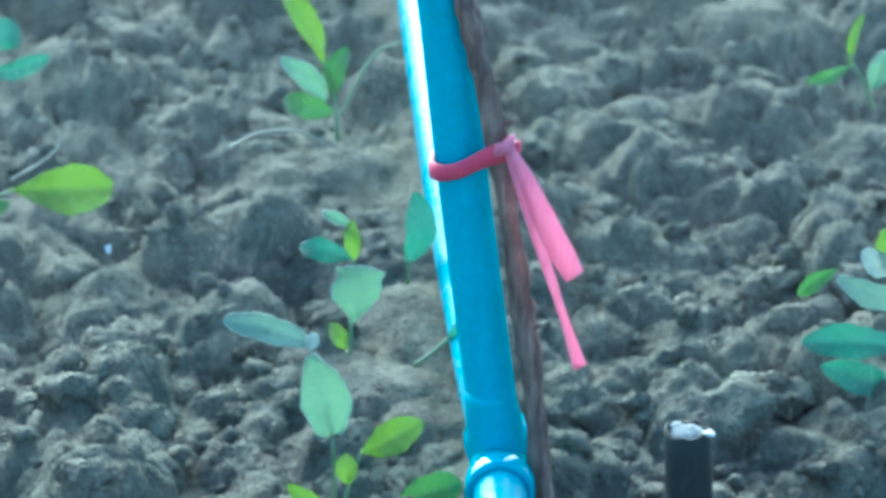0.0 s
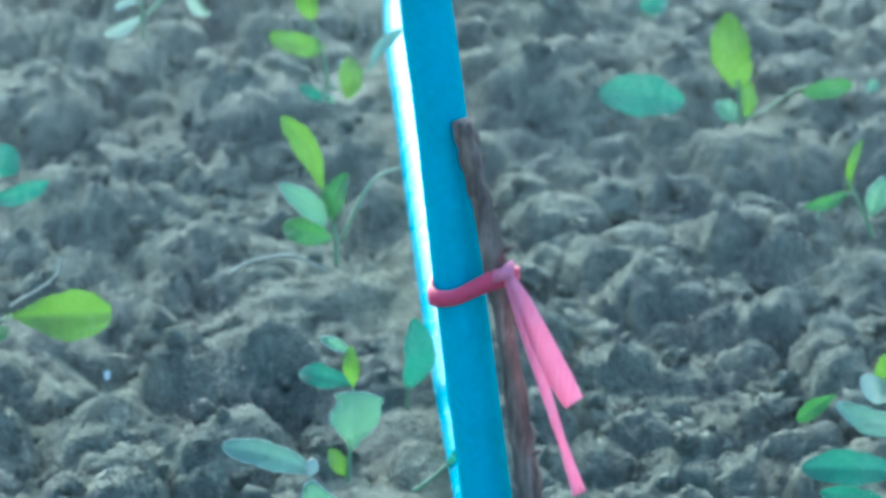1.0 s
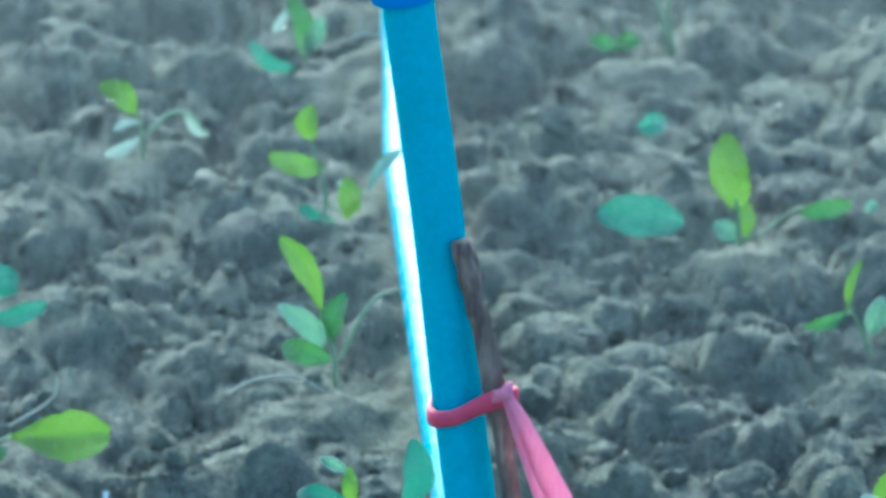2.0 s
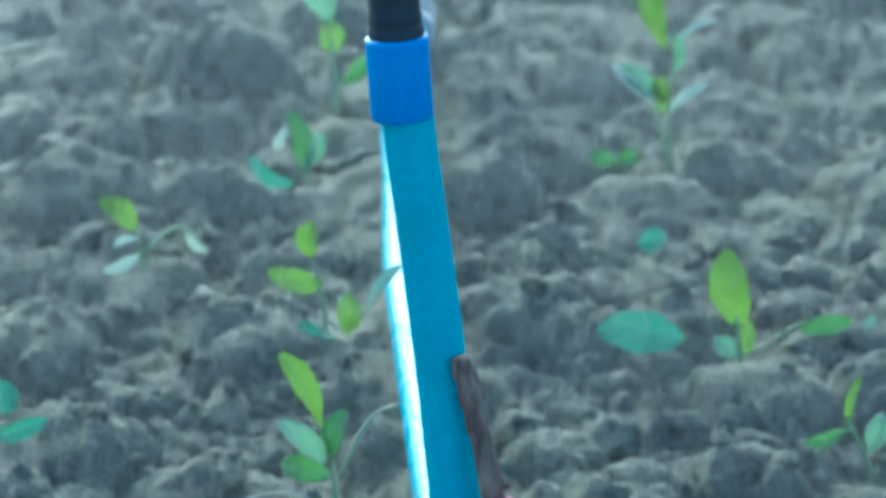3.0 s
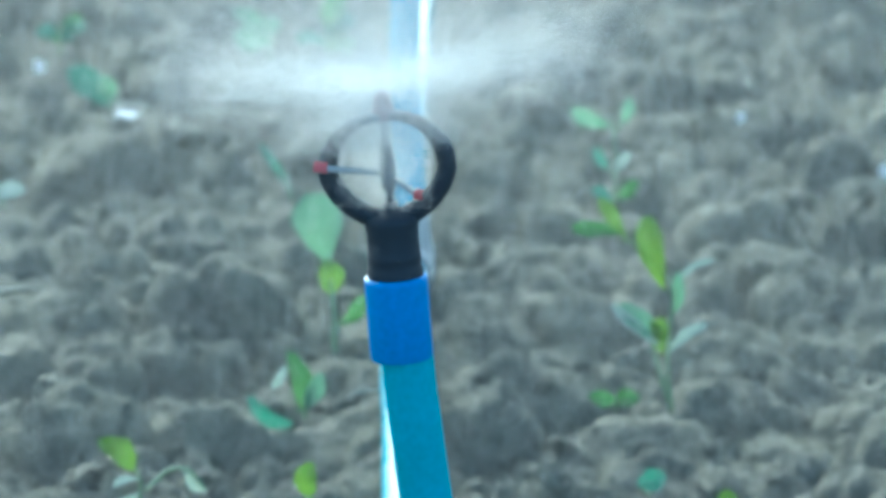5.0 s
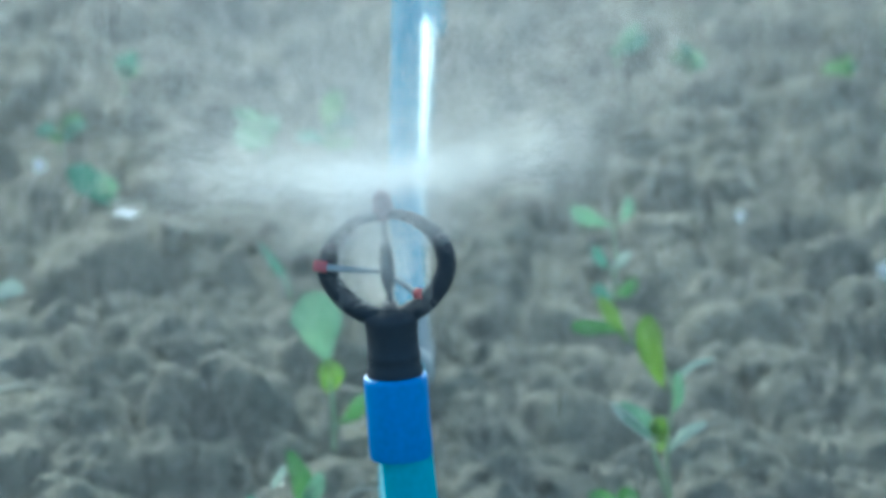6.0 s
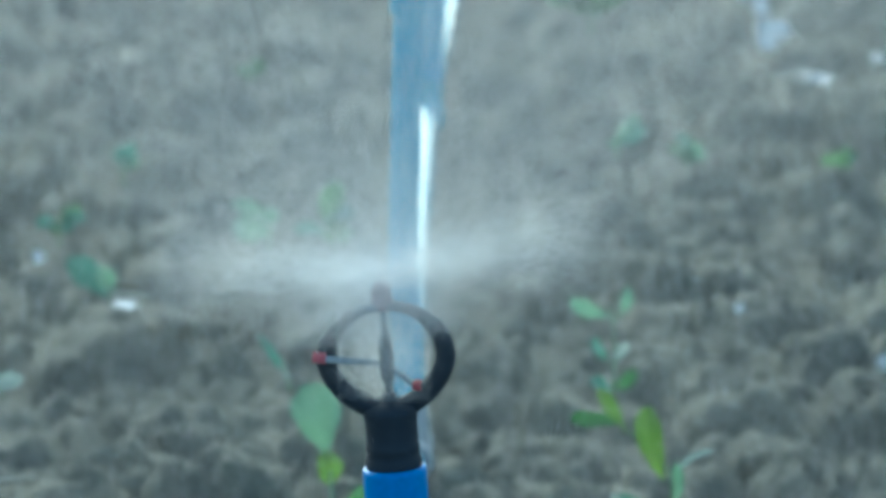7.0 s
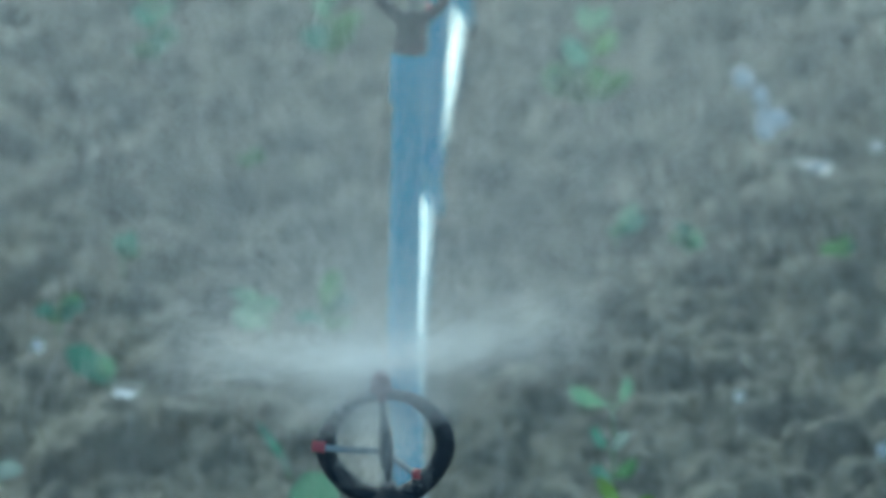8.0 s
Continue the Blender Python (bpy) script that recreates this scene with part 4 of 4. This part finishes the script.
def spray():
    """Thrown water: thin streaks along their flight, from the head outwards and down to the soil."""
    rng = np.random.default_rng(3)
    head = np.array([-0.0255, 1.884, 0.468])

    def unit(v):
        return v / np.linalg.norm(v, axis=1)[:, None]

    def jet(n, azimuth, rise, far, loose):
        # straight sheets close to the head
        r = far * rng.random(n)
        v = np.stack([np.cos(rise) * np.cos(azimuth), np.cos(rise) * np.sin(azimuth), np.sin(rise)], 1)
        p = v * r[:, None] + rng.normal(0, 1, (n, 3)) * (0.004 + loose * r[:, None])
        return p + head, unit(v + 0.2 * rng.normal(0, 1, (n, 3))), np.minimum(0.006, 0.0012 + 0.5 * r)

    def fall(n, azimuth, rise, speed, drag):
        # drops slowed by the air: out, over and down to the soil
        up, out, end = speed * np.sin(rise), speed * np.cos(rise), -9.8 * drag
        t = rng.random(n) * (1.1 * drag + 0.12)
        e = 1 - np.exp(-t / drag)
        r, z = out * drag * e, (up - end) * drag * e + end * t
        vr, vz = out * (1 - e), (up - end) * (1 - e) + end
        side = np.stack([np.cos(azimuth), np.sin(azimuth), np.zeros(n)], 1)
        p = side * r[:, None] + np.array([0, 0, 1]) * z[:, None] + rng.normal(0, 1, (n, 3)) * (0.01 + 0.05 * r[:, None])
        v = side * vr[:, None] + np.array([0, 0, 1]) * vz[:, None]
        return p + head, unit(unit(v) + 0.12 * rng.normal(0, 1, (n, 3))), np.minimum(0.036, 0.014 + 0.026 * r)

    def spread(n, mid, wide):
        return np.radians(mid + wide * rng.normal(0, 1, n))

    def lift(n, low, more):
        # sheets with a crisp lower edge that thin out upwards
        return np.radians(low + more * np.abs(rng.normal(0, 1, n)))

    n = 80000
    fan = np.radians(np.clip(90 + 45 * rng.normal(0, 1, n), -5, 185))
    sets = [jet(n, fan, lift(n, 1, 11), 0.07 + 0.5 * np.abs(np.sin(fan)) ** 3, 0.05),
            jet(18000, spread(18000, 14, 18), lift(18000, 3, 8), 0.1, 0.05),
            jet(18000, spread(18000, 170, 14), lift(18000, -5, 7), 0.095, 0.05)]
    # halo of fine drops round the head
    n = 14000
    sets.append((head + rng.normal(0, 1, (n, 3)) * (0.055, 0.05, 0.026), unit(rng.normal(0, 1, (n, 3)) * (1, 1, 0.4)), np.full(n, 0.006)))
    # water striking the rotor inside the ring
    n = 17000
    swirl = np.clip(rng.normal(0, 1, (n, 3)), -1.8, 1.8) * (0.0105, 0.005, 0.0095) + (-0.0235, 1.881, 0.434)
    sets.append((swirl, unit(rng.normal(0, 1, (n, 3))), np.full(n, 0.0035)))
    # mist blown over the top of the ring
    n = 36000
    veil = rng.normal(0, 1, (n, 3)) * (0.021, 0.007, 0.011) + (-0.028, 1.87, 0.456)
    veil = veil[veil[:, 2] > 0.443 + 0.12 * (veil[:, 0] + 0.026)]
    sets.append((veil, unit(rng.normal(0, 1, veil.shape) * (1, 0.6, 0.5)), np.full(len(veil), 0.0045)))
    # drizzle that drifts and falls behind the head
    n = 960000
    sets.append(fall(n, np.radians(np.clip(90 + 32 * rng.normal(0, 1, n), -20, 200)), np.radians(rng.uniform(9, 42, n)), rng.uniform(4, 8.5, n), rng.uniform(0.2, 0.5, n)))
    # thin mist low over the soil, added to veil and brighten the middle ground
    n = 240000
    low = np.stack([rng.uniform(-0.55, 0.55, n), rng.uniform(2.0, 3.35, n) + 0.25 * rng.normal(0, 1, n), rng.exponential(0.085, n)], 1)
    sets.append((low, unit(rng.normal(0, 1, (n, 3)) * (0.2, 0.2, 1)), np.full(n, 0.014)))
    thick = np.concatenate([np.full(len(q[0]), w) for q, w in zip(sets, (0.0000075, 0.000008, 0.000008, 0.000007, 0.000012, 0.000008, 0.0000045, 0.0000065))])
    p, v, half = (np.concatenate([q[k] for q in sets]) for k in range(3))
    thick += 0.000013 * np.clip(np.linalg.norm((p - head)[:, :2], axis=1) - 0.3, 0, 1.6) * (np.arange(len(p)) < len(p) - n)
    keep = p[:, 2] > 0.005
    p, v, half, thick = p[keep], v[keep], half[keep][:, None], thick[keep][:, None]
    n = len(p)
    half = half * rng.uniform(0.6, 1.2, (n, 1))
    wide = unit(np.cross(v, rng.normal(0, 1, (n, 3)))) * rng.uniform(0.7, 1.3, (n, 1)) * thick
    co = np.stack([p + v * half, p - v * half + wide, p - v * half - wide], 1).reshape(-1, 3).astype(np.float32)
    mesh = bpy.data.meshes.new("water_spray")
    mesh.vertices.add(3 * n)
    mesh.vertices.foreach_set("co", co.ravel())
    mesh.loops.add(3 * n)
    mesh.loops.foreach_set("vertex_index", np.arange(3 * n, dtype=np.int32))
    mesh.polygons.add(n)
    mesh.polygons.foreach_set("loop_start", np.arange(0, 3 * n, 3, dtype=np.int32))
    mesh.update(calc_edges=True)
    mesh.materials.append(WATER)
    tagged(new("water_spray", mesh), "fine white water spray thrown by the sprinkler head", "water spray", kind="stuff")


spray()
